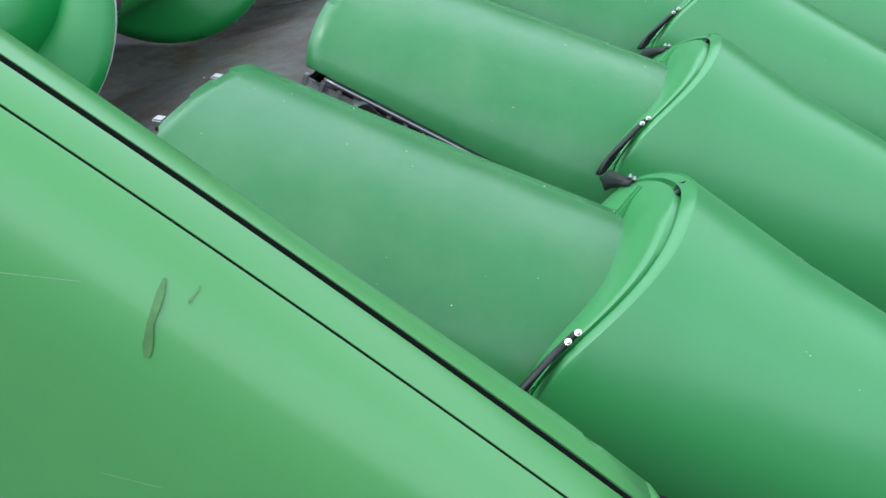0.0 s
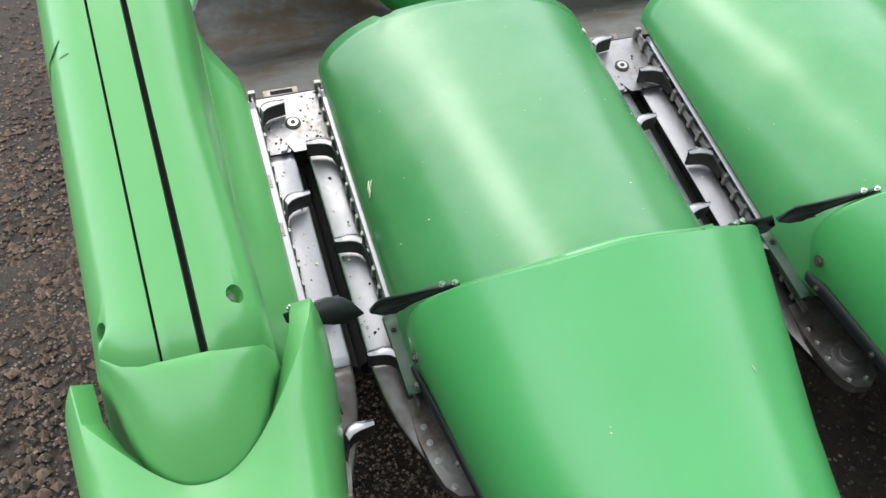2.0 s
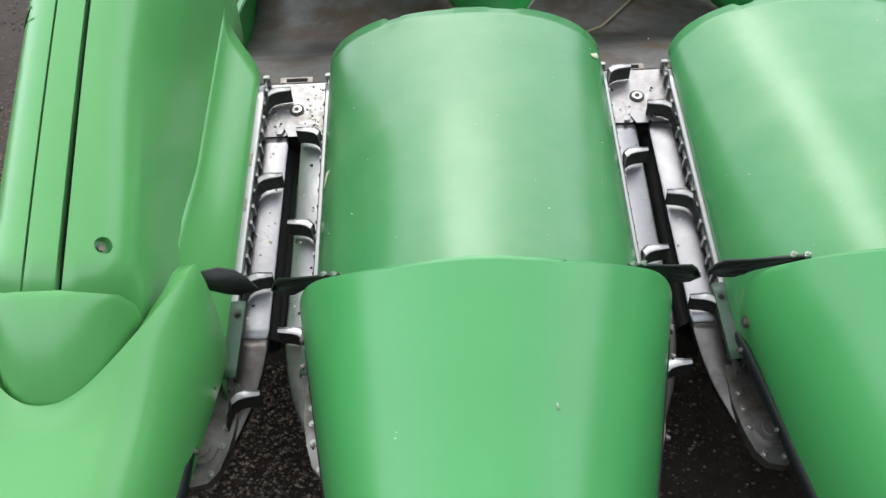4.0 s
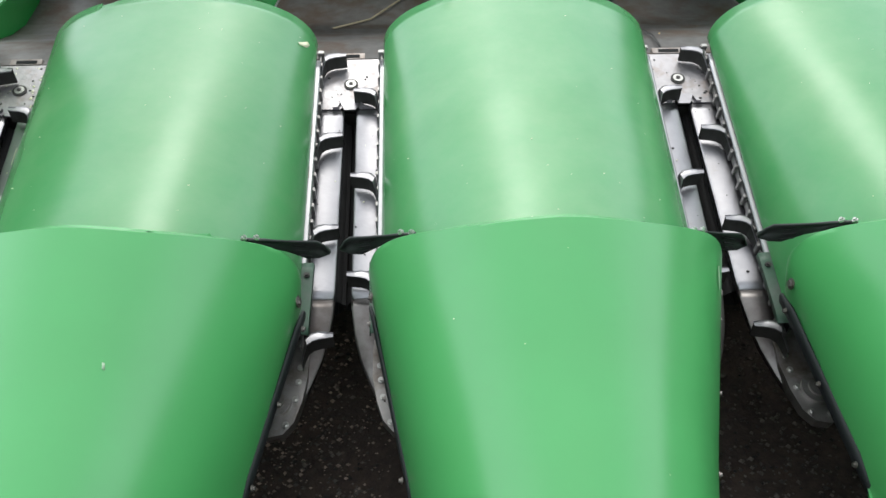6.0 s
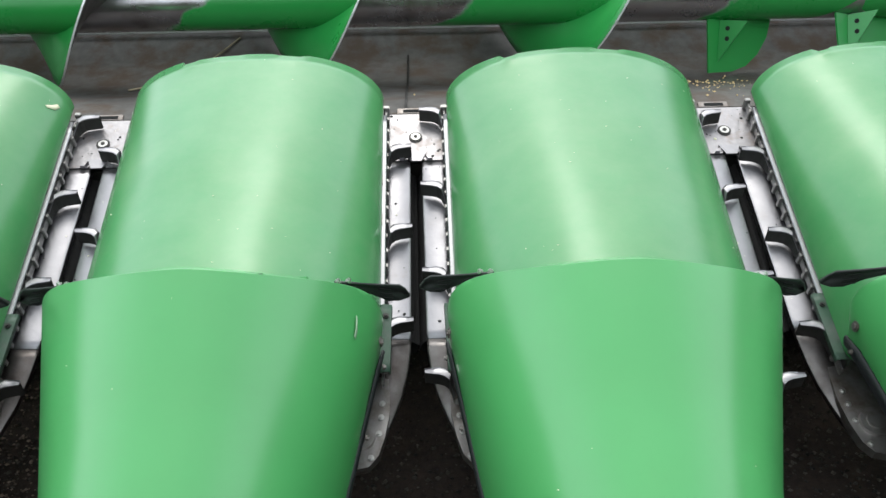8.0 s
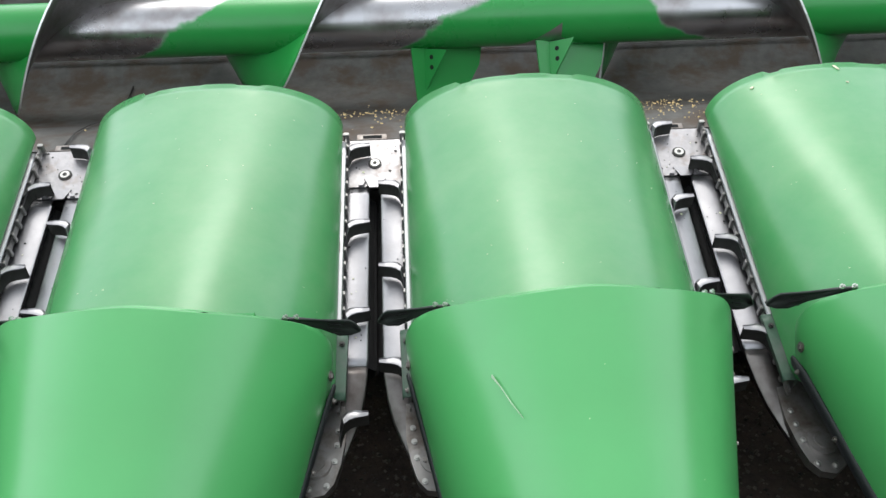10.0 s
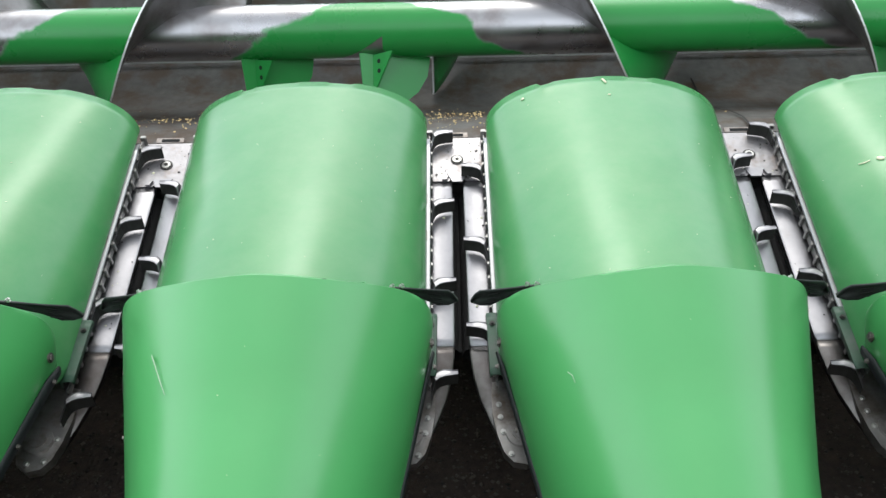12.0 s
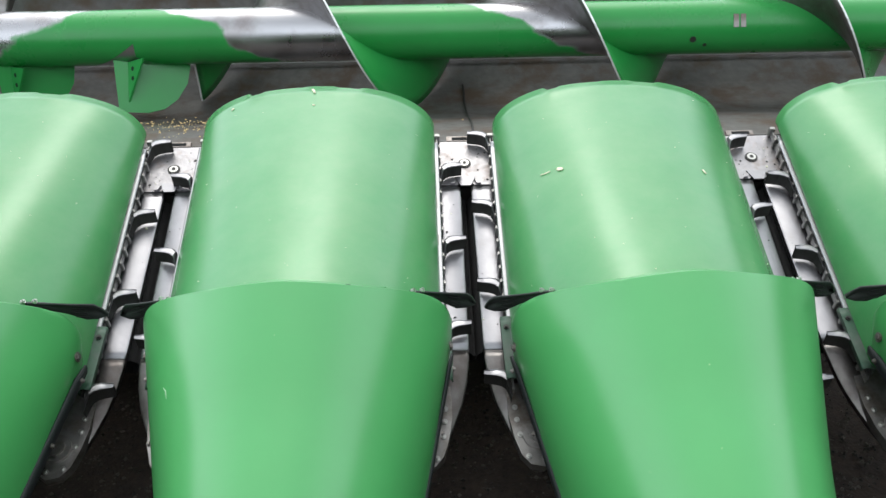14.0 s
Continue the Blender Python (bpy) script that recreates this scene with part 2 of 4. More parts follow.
def light_block_ring():
    """An unseen plain dark ring all round the yard, added to block low light."""
    rows = []
    n = 180
    for h in (0.0, 1.0):
        row = []
        for i in range(n):
            a = 2 * math.pi * i / n
            # lower at the left, to let more light onto the divider
            top = 18.0 - 16.0 * max(0.0, -math.cos(a)) ** 1.2 + 3.0 * noise.noise(Vector((6 * math.cos(a), 6 * math.sin(a), 0.0))) + 1.2 * noise.noise(Vector((31 * math.cos(a), 31 * math.sin(a), 5.0)))
            row.append((2.0 + (46 + 2 * h) * math.cos(a), (46 + 2 * h) * math.sin(a), h * top - 0.05))
        rows.append(row)
    ob = link("backdrop", grid(rows, True), LIGHTBLOCK)
    return tagged(ob, "unseen dark green ring far round the yard, added to block light", "trees", kind="structure")


light_block_ring()

# ---- hoods ----
DECK = 0.36
TILT = math.degrees(math.atan(DECK))


def deck_z(y):
    return 0.568 + DECK * y


def hood_top(y):
    return 0.755 + 0.200 * y


def hood_q(y):
    return lerp([(-0.755, 1.68), (0.07, 1.95)], y)


def arch(u, half, bottom, top, p, q=2.1):
    """A point of an arched section; u runs from -1 to 1."""
    a = math.pi * 0.5 * u
    s, c = math.sin(a), math.cos(a)
    x = half * math.copysign(abs(s) ** (2 / p), s)
    return x, bottom + (top - bottom) * abs(c) ** (2 / q)


def hood():
    thing = empty("row_hood", pose(0, 0, 0.5))
    n = 80
    rows = []
    ys = [-0.755 + 0.825 * i / 24 for i in range(25)]
    for j, y in enumerate(ys):
        row = []
        for i in range(n + 1):
            u = -1 + 2 * i / n
            x, z = arch(u, 0.304, deck_z(y) + 0.048, hood_top(y), 2.3, hood_q(y))
            # the lower front corners are cut back under the snout's rim
            yy = y + 0.12 * abs(u) ** 5 * (1 - j / 24)
            z += 0.36 * (yy - y) * abs(u) ** 5
            if j == 24:
                yy -= lerp([(-0.172, 0.0), (-0.168, 0.022), (-0.140, 0.020), (-0.135, 0.012), (-0.03, 0.012), (-0.025, 0.006), (0.055, 0.006), (0.06, 0.014), (0.118, 0.014), (0.122, 0.0)], x)
            row.append((x, yy, z - 0.5))
        rows.append(row)
    shell = part("shell", grid(rows), HOOD, thing)
    thicken(shell, 0.008)
    # two bolted clips behind the rear edge
    for x in (-0.075, 0.124):
        bm = bmesh.new()
        box(bm, (x - 0.010, 0.03, 0.722 - 0.5), (x + 0.010, 0.10, 0.728 - 0.5), 0.001)
        arm = part("bracket", bm, DARK, thing, "dark clip bracket", smooth=False)
        bm = bmesh.new()
        box(bm, (x - 0.011, 0.082, 0.729 - 0.5), (x + 0.011, 0.104, 0.744 - 0.5), 0.003)
        part("clip", bm, BOLT, arm, "bright zinc clip", smooth=False)
    return tagged(thing, "green moulded plastic row hood with arched top, dusty", "hood", "row hoods")


# ---- snouts ----
def snout_half(y):
    return lerp([(-2.05, 0.02), (-1.9, 0.062), (-1.4, 0.165), (-1.0, 0.242), (-0.64, 0.318)], y)


def snout_top(y):
    return lerp([(-2.05, 0.09), (-1.9, 0.20), (-1.6, 0.355), (-1.3, 0.48), (-1.0, 0.608), (-0.80, 0.7136)], y)


def snout_low(y):
    return lerp([(-2.05, 0.03), (-1.5, 0.08), (-0.9, 0.305), (-0.65, 0.405)], y)


def snout_rim(u):
    """The rear edge: swept back at the sides; u runs from -1 to 1."""
    k = abs(math.sin(math.pi / 2 * u))
    z = 0.7136 - 0.2226 * (1 - math.sqrt(max(0.0, 1 - k ** 1.78)))
    return Vector((math.copysign(0.318 * k, u), -0.8006 + 0.161 * k ** 2.5, z))


def snout_point(u, y):
    x, z = arch(u, snout_half(y), snout_low(y), snout_top(y), 2.2, 2.3)
    return Vector((x, y, z))


def ring_bolt(parent, at, r=0.014, name="bolt", mat=None):
    bm = bmesh.new()
    disc(bm, Matrix.Translation((0, 0, 0.001)), r, 0.003, 18)
    disc(bm, Matrix.Translation((0, 0, 0.0035)), r * 0.6, 0.005, 6)
    return part(name, bm, mat or BOLT, parent, smooth=False, at=at)


def snout():
    thing = empty("snout", pose(0, -0.9, 0.0))
    n = 64
    us = [-1 + 2 * i / n for i in range(n + 1)]
    shift = Vector((0, 0.9, 0))
    rows = []
    for f in (0.0, 0.006, 0.03, 0.08, 0.16, 0.26, 0.38, 0.5, 0.62, 0.74, 0.87, 1.0):
        row = []
        for u in us:
            p = snout_rim(u).lerp(snout_point(u, -1.0), f)
            if f == 0.0:
                p += (Vector((0, p.y, 0.42)) - p) * 0.004
            row.append(p + shift)
        ends = [Vector((e * 0.312, -0.652, 0.432)).lerp(Vector((e * 0.240, -1.0, 0.272)), f) + shift for e in (-1, 1)]
        rows.append([ends[0]] + row + [ends[1]])
    for j in range(1, 15):
        y = -1.0 - 1.05 * j / 14
        row = [snout_point(u, y) + shift for u in us]
        rows.append([row[0] + Vector((0.002, 0, 0.006))] + row + [row[-1] + Vector((-0.002, 0, 0.006))])
    shell = part("shell", grid(rows), GREEN, thing)
    thicken(shell, 0.012, 0.004)
    # bulkhead behind the rim: a flat lip, a deep groove and the panel that the hood runs through
    rows = []
    for k, dy in ((0.990, -0.003), (0.985, 0.004), (0.957, 0.020), (0.952, 0.022), (0.920, 0.010), (0.908, 0.018), (0.930, 0.033), (0.927, 0.037), (0.895, 0.050), (0.85, 0.066), (0.79, 0.084), (0.68, 0.105), (0.56, 0.125)):
        row = []
        for u in us:
            p = snout_rim(u)
            c = Vector((0, p.y, 0.42))
            back = dy * (1 - 0.6 * math.sin(math.pi / 2 * u) ** 2)
            row.append(c + (p - c) * k + Vector((0, back + 0.9, 0)))
        rows.append(row)
    part("collar", grid(rows), GREEN, thing, "stepped collar with a deep groove")

    def on_collar(u, k, dy, turn):
        p = snout_rim(u)
        c = Vector((0, p.y, 0.42))
        q = c + (p - c) * k
        d = snout_rim(u + 0.02) - snout_rim(u - 0.02)
        return pose(q.x, q.y + dy + 0.9, q.z, -38, 0, 0) @ pose(0, 0, 0, 0, 0, turn + math.degrees(math.atan2(d.z, d.x)))

    # black block whose colour stands for the shade in a rectangular opening
    bm = bmesh.new()
    box(bm, (-0.030, -0.010, -0.004), (0.030, 0.010, 0.003), 0.002)
    slot = part("collar_slot", bm, GAP, thing, "black block painted as the shade of a rectangular opening", smooth=False, at=on_collar(0.22, 0.918, 0.024, 0))
    bm = bmesh.new()
    box(bm, (-0.026, -0.011, 0.0), (-0.002, -0.002, 0.006), 0.001)
    part("latch", bm, TAB, slot, "pale latch end", smooth=False)
    for u, k, back in ((0.42, 0.79, 0.066), (0.38, 0.73, 0.078)):
        bm = bmesh.new()
        box(bm, (-0.042, -0.006, -0.008), (0.042, 0.006, 0.008), 0.004)
        part("moulded_rib", bm, GREEN, thing, at=on_collar(u, k, back, 6))
    for s in (-1, 1):
        # rubber wing over the plates
        over = [(0.236, -0.684, 0.604), (0.270, -0.664, 0.590), (0.312, -0.642, 0.572), (0.350, -0.622, 0.557), (0.360, -0.616, 0.545), (0.369, -0.611, 0.524)]
        under = [(0.231, -0.679, 0.594), (0.260, -0.658, 0.574), (0.298, -0.635, 0.546), (0.328, -0.620, 0.520), (0.350, -0.615, 0.517), (0.368, -0.609, 0.521)]
        rows = []
        for f in (0.0, 0.35, 0.7, 1.0):
            sag = 0.010 * math.sin(math.pi * f)
            rows.append([(s * (p[0] + (q[0] - p[0]) * f), p[1] + (q[1] - p[1]) * f + sag + 0.9, p[2] + (q[2] - p[2]) * f) for p, q in zip(over, under)])
        flap = thicken(part("deflector_flap", grid(rows), RUBBER, thing, "black rubber deflector flap"), 0.004, offset=0)
        for i in range(3):
            bm = bmesh.new()
            box(bm, (-0.013, -0.0008, -0.0012), (0.013, 0.0008, 0.0012))
            part("print_bar", bm, GAP, flap, "faint moulded print bar", smooth=False, at=pose(s * (0.322 + 0.003 * i), -0.634 + 0.9, 0.556 - 0.010 * i, 30, s * 22, s * 24))
        for dx, dy, dz in ((0.240, -0.682, 0.604), (0.258, -0.672, 0.598)):
            ring_bolt(thing, pose(s * dx, dy + 0.9, dz + 0.002, -12, s * 30, 0), 0.0055, mat=BOLT)
        ring_bolt(thing, pose(s * 0.312, -0.67 + 0.9, 0.462, 0, s * 82, 0), 0.011, mat=WORN)
        # black edge strips along the lower side
        for y0, y1, drop in ((-0.652, -0.99, 0.0), (-1.03, -1.45, 0.012)):
            rows = []
            for i in range(9):
                y = y0 + (y1 - y0) * i / 8
                h, lo = snout_half(y), snout_low(y) - drop
                taper = 0.65 if i in (0, 8) else 1.0
                rows.append([(s * (h + 0.002), y + 0.9, lo + 0.036 * taper), (s * (h + 0.004), y + 0.9, lo + 0.018), (s * (h + 0.001), y + 0.9, lo + 0.004 * taper), (s * (h - 0.010), y + 0.9, lo)])
            thicken(part("edge_strip", grid(rows), BLACK, thing, "black edge strip"), 0.004)
            for f in (0.1, 0.5, 0.9):
                y = y0 + (y1 - y0) * f
                ring_bolt(thing, pose(s * (snout_half(y) + 0.008), y + 0.9, snout_low(y) - drop + 0.022, 0, s * 84, 0), 0.0055, mat=WORN)
    return tagged(thing, "green plastic snout cone with black edge strips", "snout", "snouts")


# ---- row units ----
BLADE = [(0.056, 0.004), (0.044, 0.002), (0.030, 0.0), (0.018, -0.004), (0.009, -0.012), (0.004, -0.026), (0.000, -0.046)]


def paddle_mesh():
    """The upright blade of a chain lug: tip over the slot, its root swept forward to the chain."""
    rows = []
    for z, lean in ((0.004, 0.0), (0.020, 0.002), (0.036, 0.0055), (0.040, 0.006)):
        rows.append([(x, y + lean * 0.6, z * (1.0 if i < 5 else 1.0 - 0.18 * (i - 4))) for i, (x, y) in enumerate(BLADE)])
    bm = grid(rows)
    back = grid([[(x, y + 0.004, z) for x, y, z in row] for row in rows])
    me = bpy.data.meshes.new("blade_back")
    back.to_mesh(me)
    back.free()
    bm.from_mesh(me)
    bpy.data.meshes.remove(me)
    return bm


def flange_mesh():
    """The worn top of a lug, painted bright as lit, widest over the bend and running out to the tip."""
    rows = []
    for i, (x, y) in enumerate(BLADE):
        f = i / (len(BLADE) - 1)
        w = 0.005 + 0.011 * math.sin(math.pi * min(1.0, f * 1.05)) ** 1.5
        drop = 1.0 if i < 5 else 1.0 - 0.18 * (i - 4)
        z = 0.0405 * drop
        rows.append([(x, y + 0.0012, z - 0.003), (x, y + 0.0012, z), (x - 0.35 * w * f, y + 0.005 + w * 0.5, z + 0.0005), (x - 0.6 * w * f, y + 0.005 + w, z - 0.004), (x - 0.7 * w * f, y + 0.006 + w, z - 0.014 * f)])
    return grid(rows)


def chain_mesh(length):
    bm = bmesh.new()
    v = 0.08
    while v > -length:
        box(bm, (-0.010, v - 0.0055, 0.003), (0.004, v + 0.0055, 0.032), 0.0015)
        box(bm, (-0.004, v - 0.038, 0.006), (0.000, v + 0.004, 0.024))
        v -= 0.0414
    return bm


def row_unit():
    thing = empty("row_unit", pose(0, 0, 0.568, TILT))
    for s in (-1, 1):
        # stripper plate with its nose
        def plate(v0, v1, steps):
            rows = []
            for i in range(steps + 1):
                v = v0 + (v1 - v0) * i / steps
                inner = lerp([(-0.84, 0.1), (-0.80, 0.075), (-0.76, 0.056), (-0.71, 0.036), (-0.66, 0.024), (-0.60, 0.0165), (-0.079, 0.014)], v)
                outer = lerp([(-0.84, 0.108), (-0.78, 0.100), (-0.70, 0.092), (-0.60, 0.088), (-0.079, 0.088)], v)
                drop = 0.30 * max(0.0, -0.57 - v) ** 1.5
                rows.append([(s * inner, v, -0.016 - drop), (s * inner, v, -0.003 - drop), (s * (inner + 0.004), v, -0.0005 - drop), (s * (inner * 0.4 + outer * 0.6), v, -drop), (s * outer, v, -0.001 - drop)])
            return grid(rows)

        thicken(part("stripper_plate", plate(-0.079, -0.585, 24), STEEL, thing, "polished steel stripper plate"), 0.004)
        thicken(part("plate_nose", plate(-0.587, -0.83, 14), NOSE, thing, "dull curved plate nose, painted darker for shade on its bend"), 0.004)
        # guide rail with rolled edge
        rows = []
        for i in range(21):
            v = 0.04 - 0.72 * i / 20
            rows.append([(s * 0.0685, v, 0.036), (s * 0.0680, v, 0.041), (s * 0.070, v, 0.043), (s * 0.080, v, 0.044), (s * 0.090, v, 0.042), (s * 0.092, v, -0.02)])
        thicken(part("guide_rail", grid(rows), GALV, thing, "zinc guide rail"), 0.002)
        bm = chain_mesh(0.69)
        part("gathering_chain", bm, CHAIN, thing, "dark oily gathering chain", smooth=False, at=pose(s * 0.0735, 0, 0.001) @ Matrix.Diagonal((s, 1, 1, 1)))
        # stalk roll
        rows = []
        for i in range(2):
            v = -0.075 - 0.49 * i
            row = []
            for a in range(32):
                r = 0.031 if a % 8 == 0 else 0.026
                t = 2 * math.pi * a / 32 + 0.3
                row.append((s * 0.029 + r * math.cos(t), v, -0.065 + r * math.sin(t)))
            rows.append(row)
        part("stalk_roll", grid(rows, True), ROLL, thing, "fluted stalk roll, blackened for the slot's shade", smooth=False)
        # frame arm under the snout
        o = [(0.070, -0.52), (0.14, -0.52), (0.165, -0.70), (0.165, -0.80), (0.150, -0.85), (0.125, -0.868), (0.098, -0.862), (0.080, -0.84), (0.068, -0.80), (0.060, -0.75), (0.060, -0.70), (0.066, -0.62)]
        bm = prism([(s * x, y) for x, y in o], -0.034, -0.010)
        part("frame_arm", bm, ARM, thing, "worn steel frame arm", smooth=False)
        bm = bmesh.new()
        disc(bm, pose(s * 0.116, -0.80, -0.006), 0.030, 0.010, 28)
        disc(bm, pose(s * 0.116, -0.80, 0.000), 0.018, 0.006, 20)
        part("idler_disc", bm, ARM, thing, "worn idler disc")
        for x, v in ((0.074, -0.73), (0.076, -0.76), (0.080, -0.795), (0.094, -0.845), (0.128, -0.85)):
            ring_bolt(thing, pose(s * x, v, -0.009), 0.006)
        # painted side tab that carries on the rail under the flap
        rows = []
        for i in range(9):
            v = -0.53 - 0.16 * i / 8
            rows.append([(s * (0.053 + 0.003 * i / 8), v, 0.034), (s * (0.054 + 0.003 * i / 8), v, 0.0450), (s * 0.070, v, 0.0470), (s * 0.086, v, 0.044), (s * 0.088, v, 0.020)])
        tab = thicken(part("side_tab", grid(rows), TAB, thing, "grey-green painted side tab"), 0.003)
        ring_bolt(tab, pose(s * 0.066, -0.56, 0.0475), 0.006, mat=DARK)
    bm = bmesh.new()
    box(bm, (-0.10, -0.06, -0.20), (0.10, 0.14, -0.015), 0.015)
    part("gear_case", bm, DARK, thing, "dark oily gear case")
    # gearbox cap plate
    o = [(-0.088, -0.077), (-0.022, -0.077), (-0.016, -0.070), (0.016, -0.070), (0.022, -0.077), (0.088, -0.077), (0.088, 0.084), (-0.088, 0.084)]
    part("cap_plate", prism(o, -0.012, 0.003), CAP, thing, "bright scuffed steel cap plate", smooth=False)
    part("cap_tongue", prism([(-0.026, -0.052), (0.026, -0.052), (0.013, -0.082), (-0.013, -0.082)], 0.0035, 0.0065), STEEL, thing, "bright folded tongue", smooth=False)
    for s in (-1, 1):
        o = [(s * 0.040, -0.0765), (s * 0.028, -0.0765), (s * 0.022, -0.060)]
        part("cap_fold", prism(o, 0.0035, 0.010), CAP, thing, smooth=False)
    bm = bmesh.new()
    box(bm, (-0.045, 0.086, -0.004), (0.030, 0.106, 0.004), 0.001)
    tab = part("slotted_tab", bm, WORN, thing, "worn slotted tab", smooth=False)
    # black block in place of a cut slot, coloured as its shade
    bm = bmesh.new()
    box(bm, (-0.030, 0.090, 0.0035), (0.018, 0.100, 0.005))
    part("slot", bm, GAP, tab, "black block painted for the slot's shade", smooth=False)
    # small unreadable print on the flat rail
    for v in (-0.165, -0.285):
        bm = bmesh.new()
        for i in range(5):
            box(bm, (-0.084, v - 0.007 * i, 0.0445), (-0.076 - 0.002 * (i % 2), v - 0.007 * i + 0.003, 0.0452))
        box(bm, (-0.0845, v - 0.028, 0.0441), (-0.0755, v + 0.003, 0.0446))
        part("print_mark", bm, WORN, thing, "small faded print", smooth=False)
    bm = bmesh.new()
    disc(bm, pose(0, 0, 0.004), 0.0165, 0.003, 24)
    part("washer", bm, DARK, thing, "dark washer")
    bm = bmesh.new()
    disc(bm, pose(0, 0, 0.006), 0.0115, 0.003, 20)
    nut = part("nut", bm, BOLT, thing, "zinc nut")
    bm = bmesh.new()
    disc(bm, pose(0, 0, 0.0077), 0.0055, 0.002, 6)
    part("socket", bm, DARK, nut, smooth=False)
    return tagged(thing, "steel row unit with stripper plates and gathering chains", "row unit", "row units")


SHARED = {}


def shared_part(name, make, mat, parent, label, m, smooth):
    if name in SHARED:
        ob = new(name, SHARED[name])
        ob.parent, ob.matrix_basis = parent, m
        ob["label"] = label
        return ob
    ob = part(name, make(), mat, parent, label, smooth, m)
    SHARED[name] = ob.data
    return ob


def add_paddles(unit, left, right):
    for s, first in ((-1, left), (1, right)):
        v = first
        while v > -0.80:
            a = min(1.1, max(0.0, -0.785 - v) / 0.06)
            m = pose(s * (0.110 - 0.044 * math.cos(a) + 0.02 * max(0.0, -0.66 - v)), max(v, -0.785) - 0.044 * math.sin(a), 0.002, 0, 0, s * math.degrees(a)) @ Matrix.Diagonal((-s, 1, 1, 1))
            # dark blade, bright top: light and shade on the lug painted as two steels
            blade = shared_part("paddle", paddle_mesh, DARK, unit, "dark steel chain paddle, the shade of its face painted in", m, False)
            shared_part("worn_edge", flange_mesh, STEEL, blade, "worn top edge, painted brighter for the light on it", Matrix.Identity(4), True)
            v -= 0.25


first_hood, first_snout = hood(), snout()
for k in range(1, 7):
    copy_thing(first_hood, pose(k * PITCH, 0, 0.5))
# each snout hangs a little differently on its hinge: turn, lean, shift
HANG = [(-2.2, -1.2, 0.0, -0.002), (0.3, 1.1, 0.0, -0.003), (-1.7, 1.3, -0.008, -0.006), (0.5, 0.0, 0.004, 0.001), (0.3, -0.4, 0.006, 0.006), (0.2, -1.2, 0.0, 0.008), (0.0, 0.0, 0.0, 0.0)]
for k, (turn, lean, dx, dy) in enumerate(HANG):
    hang = pose(k * PITCH + dx, -0.72 + dy, 0.6, 0, lean, turn) @ pose(0, 0.72, -0.6) @ pose(0, -0.9, 0)
    if k:
        copy_thing(first_snout, hang)
    else:
        hang_first = hang
first_snout.matrix_basis = hang_first
units = [row_unit()]
for k in range(1, 7):
    units.append(copy_thing(units[0], pose((k - 0.5) * PITCH, 0, 0.568, TILT)))
units[0].matrix_basis = pose(-0.5 * PITCH, 0, 0.568, TILT)
PHASE = [(0.02, -0.104), (0.05, -0.065), (-0.075, 0.052), (0.02, -0.11), (0.06, -0.067), (-0.05, 0.068), (0.035, -0.105)]
for unit, (a, b) in zip(units, PHASE):
    add_paddles(unit, a, b)


# ---- auger and trough ----
AX_Y, AX_Z, TUBE_R, FLIGHT_R = 0.62, 0.74, 0.084, 0.235
TURN, FIRST_LEFT, FIRST_RIGHT, CENTRE = 0.738, 0.782, 2.576, 2.45


def trough():
    prof = [(0.075, 0.58), (0.082, 0.600), (0.18, 0.598), (0.30, 0.570), (0.42, 0.530), (0.52, 0.507), (0.62, 0.497), (0.75, 0.515), (0.86, 0.57), (0.93, 0.66), (0.965, 0.76), (0.97, 0.82)]
    xs = [-0.60 + 0.2 * i for i in range(29)]
    rows = [[(x, y, z) for x in xs] for y, z in prof]
    ob = link("auger_trough", grid(rows), TROUGH)
    thicken(ob, 0.006, offset=1)
    tagged(ob, "grimy grey sheet steel auger trough with dried dirt", "trough")
    bm = bmesh.new()
    box(bm, (-0.6, 0.834, 0.577), (5.0, 0.842, 0.584), 0.001)
    part("wear_strip", bm, EDGE, ob, "bright worn edge strip", smooth=False)
    bm = bmesh.new()
    box(bm, (-0.62, 0.93, 0.815), (5.0, 1.05, 0.93), 0.012)
    part("rear_beam", bm, PAINT, ob, "green painted rear beam")
    bm = bmesh.new()
    box(bm, (-0.622, 0.10, 0.10), (-0.602, 0.985, 0.60), 0.003)
    part("end_plate", bm, PAINT, ob, "green painted end plate", smooth=False)
    # unseen panel, added to keep light from behind off the ground
    bm = bmesh.new()
    box(bm, (-0.62, 0.985, 0.10), (5.0, 1.0, 0.815))
    part("rear_panel", bm, PAINT, ob, "unseen green rear panel, added to block light", smooth=False)
    return ob


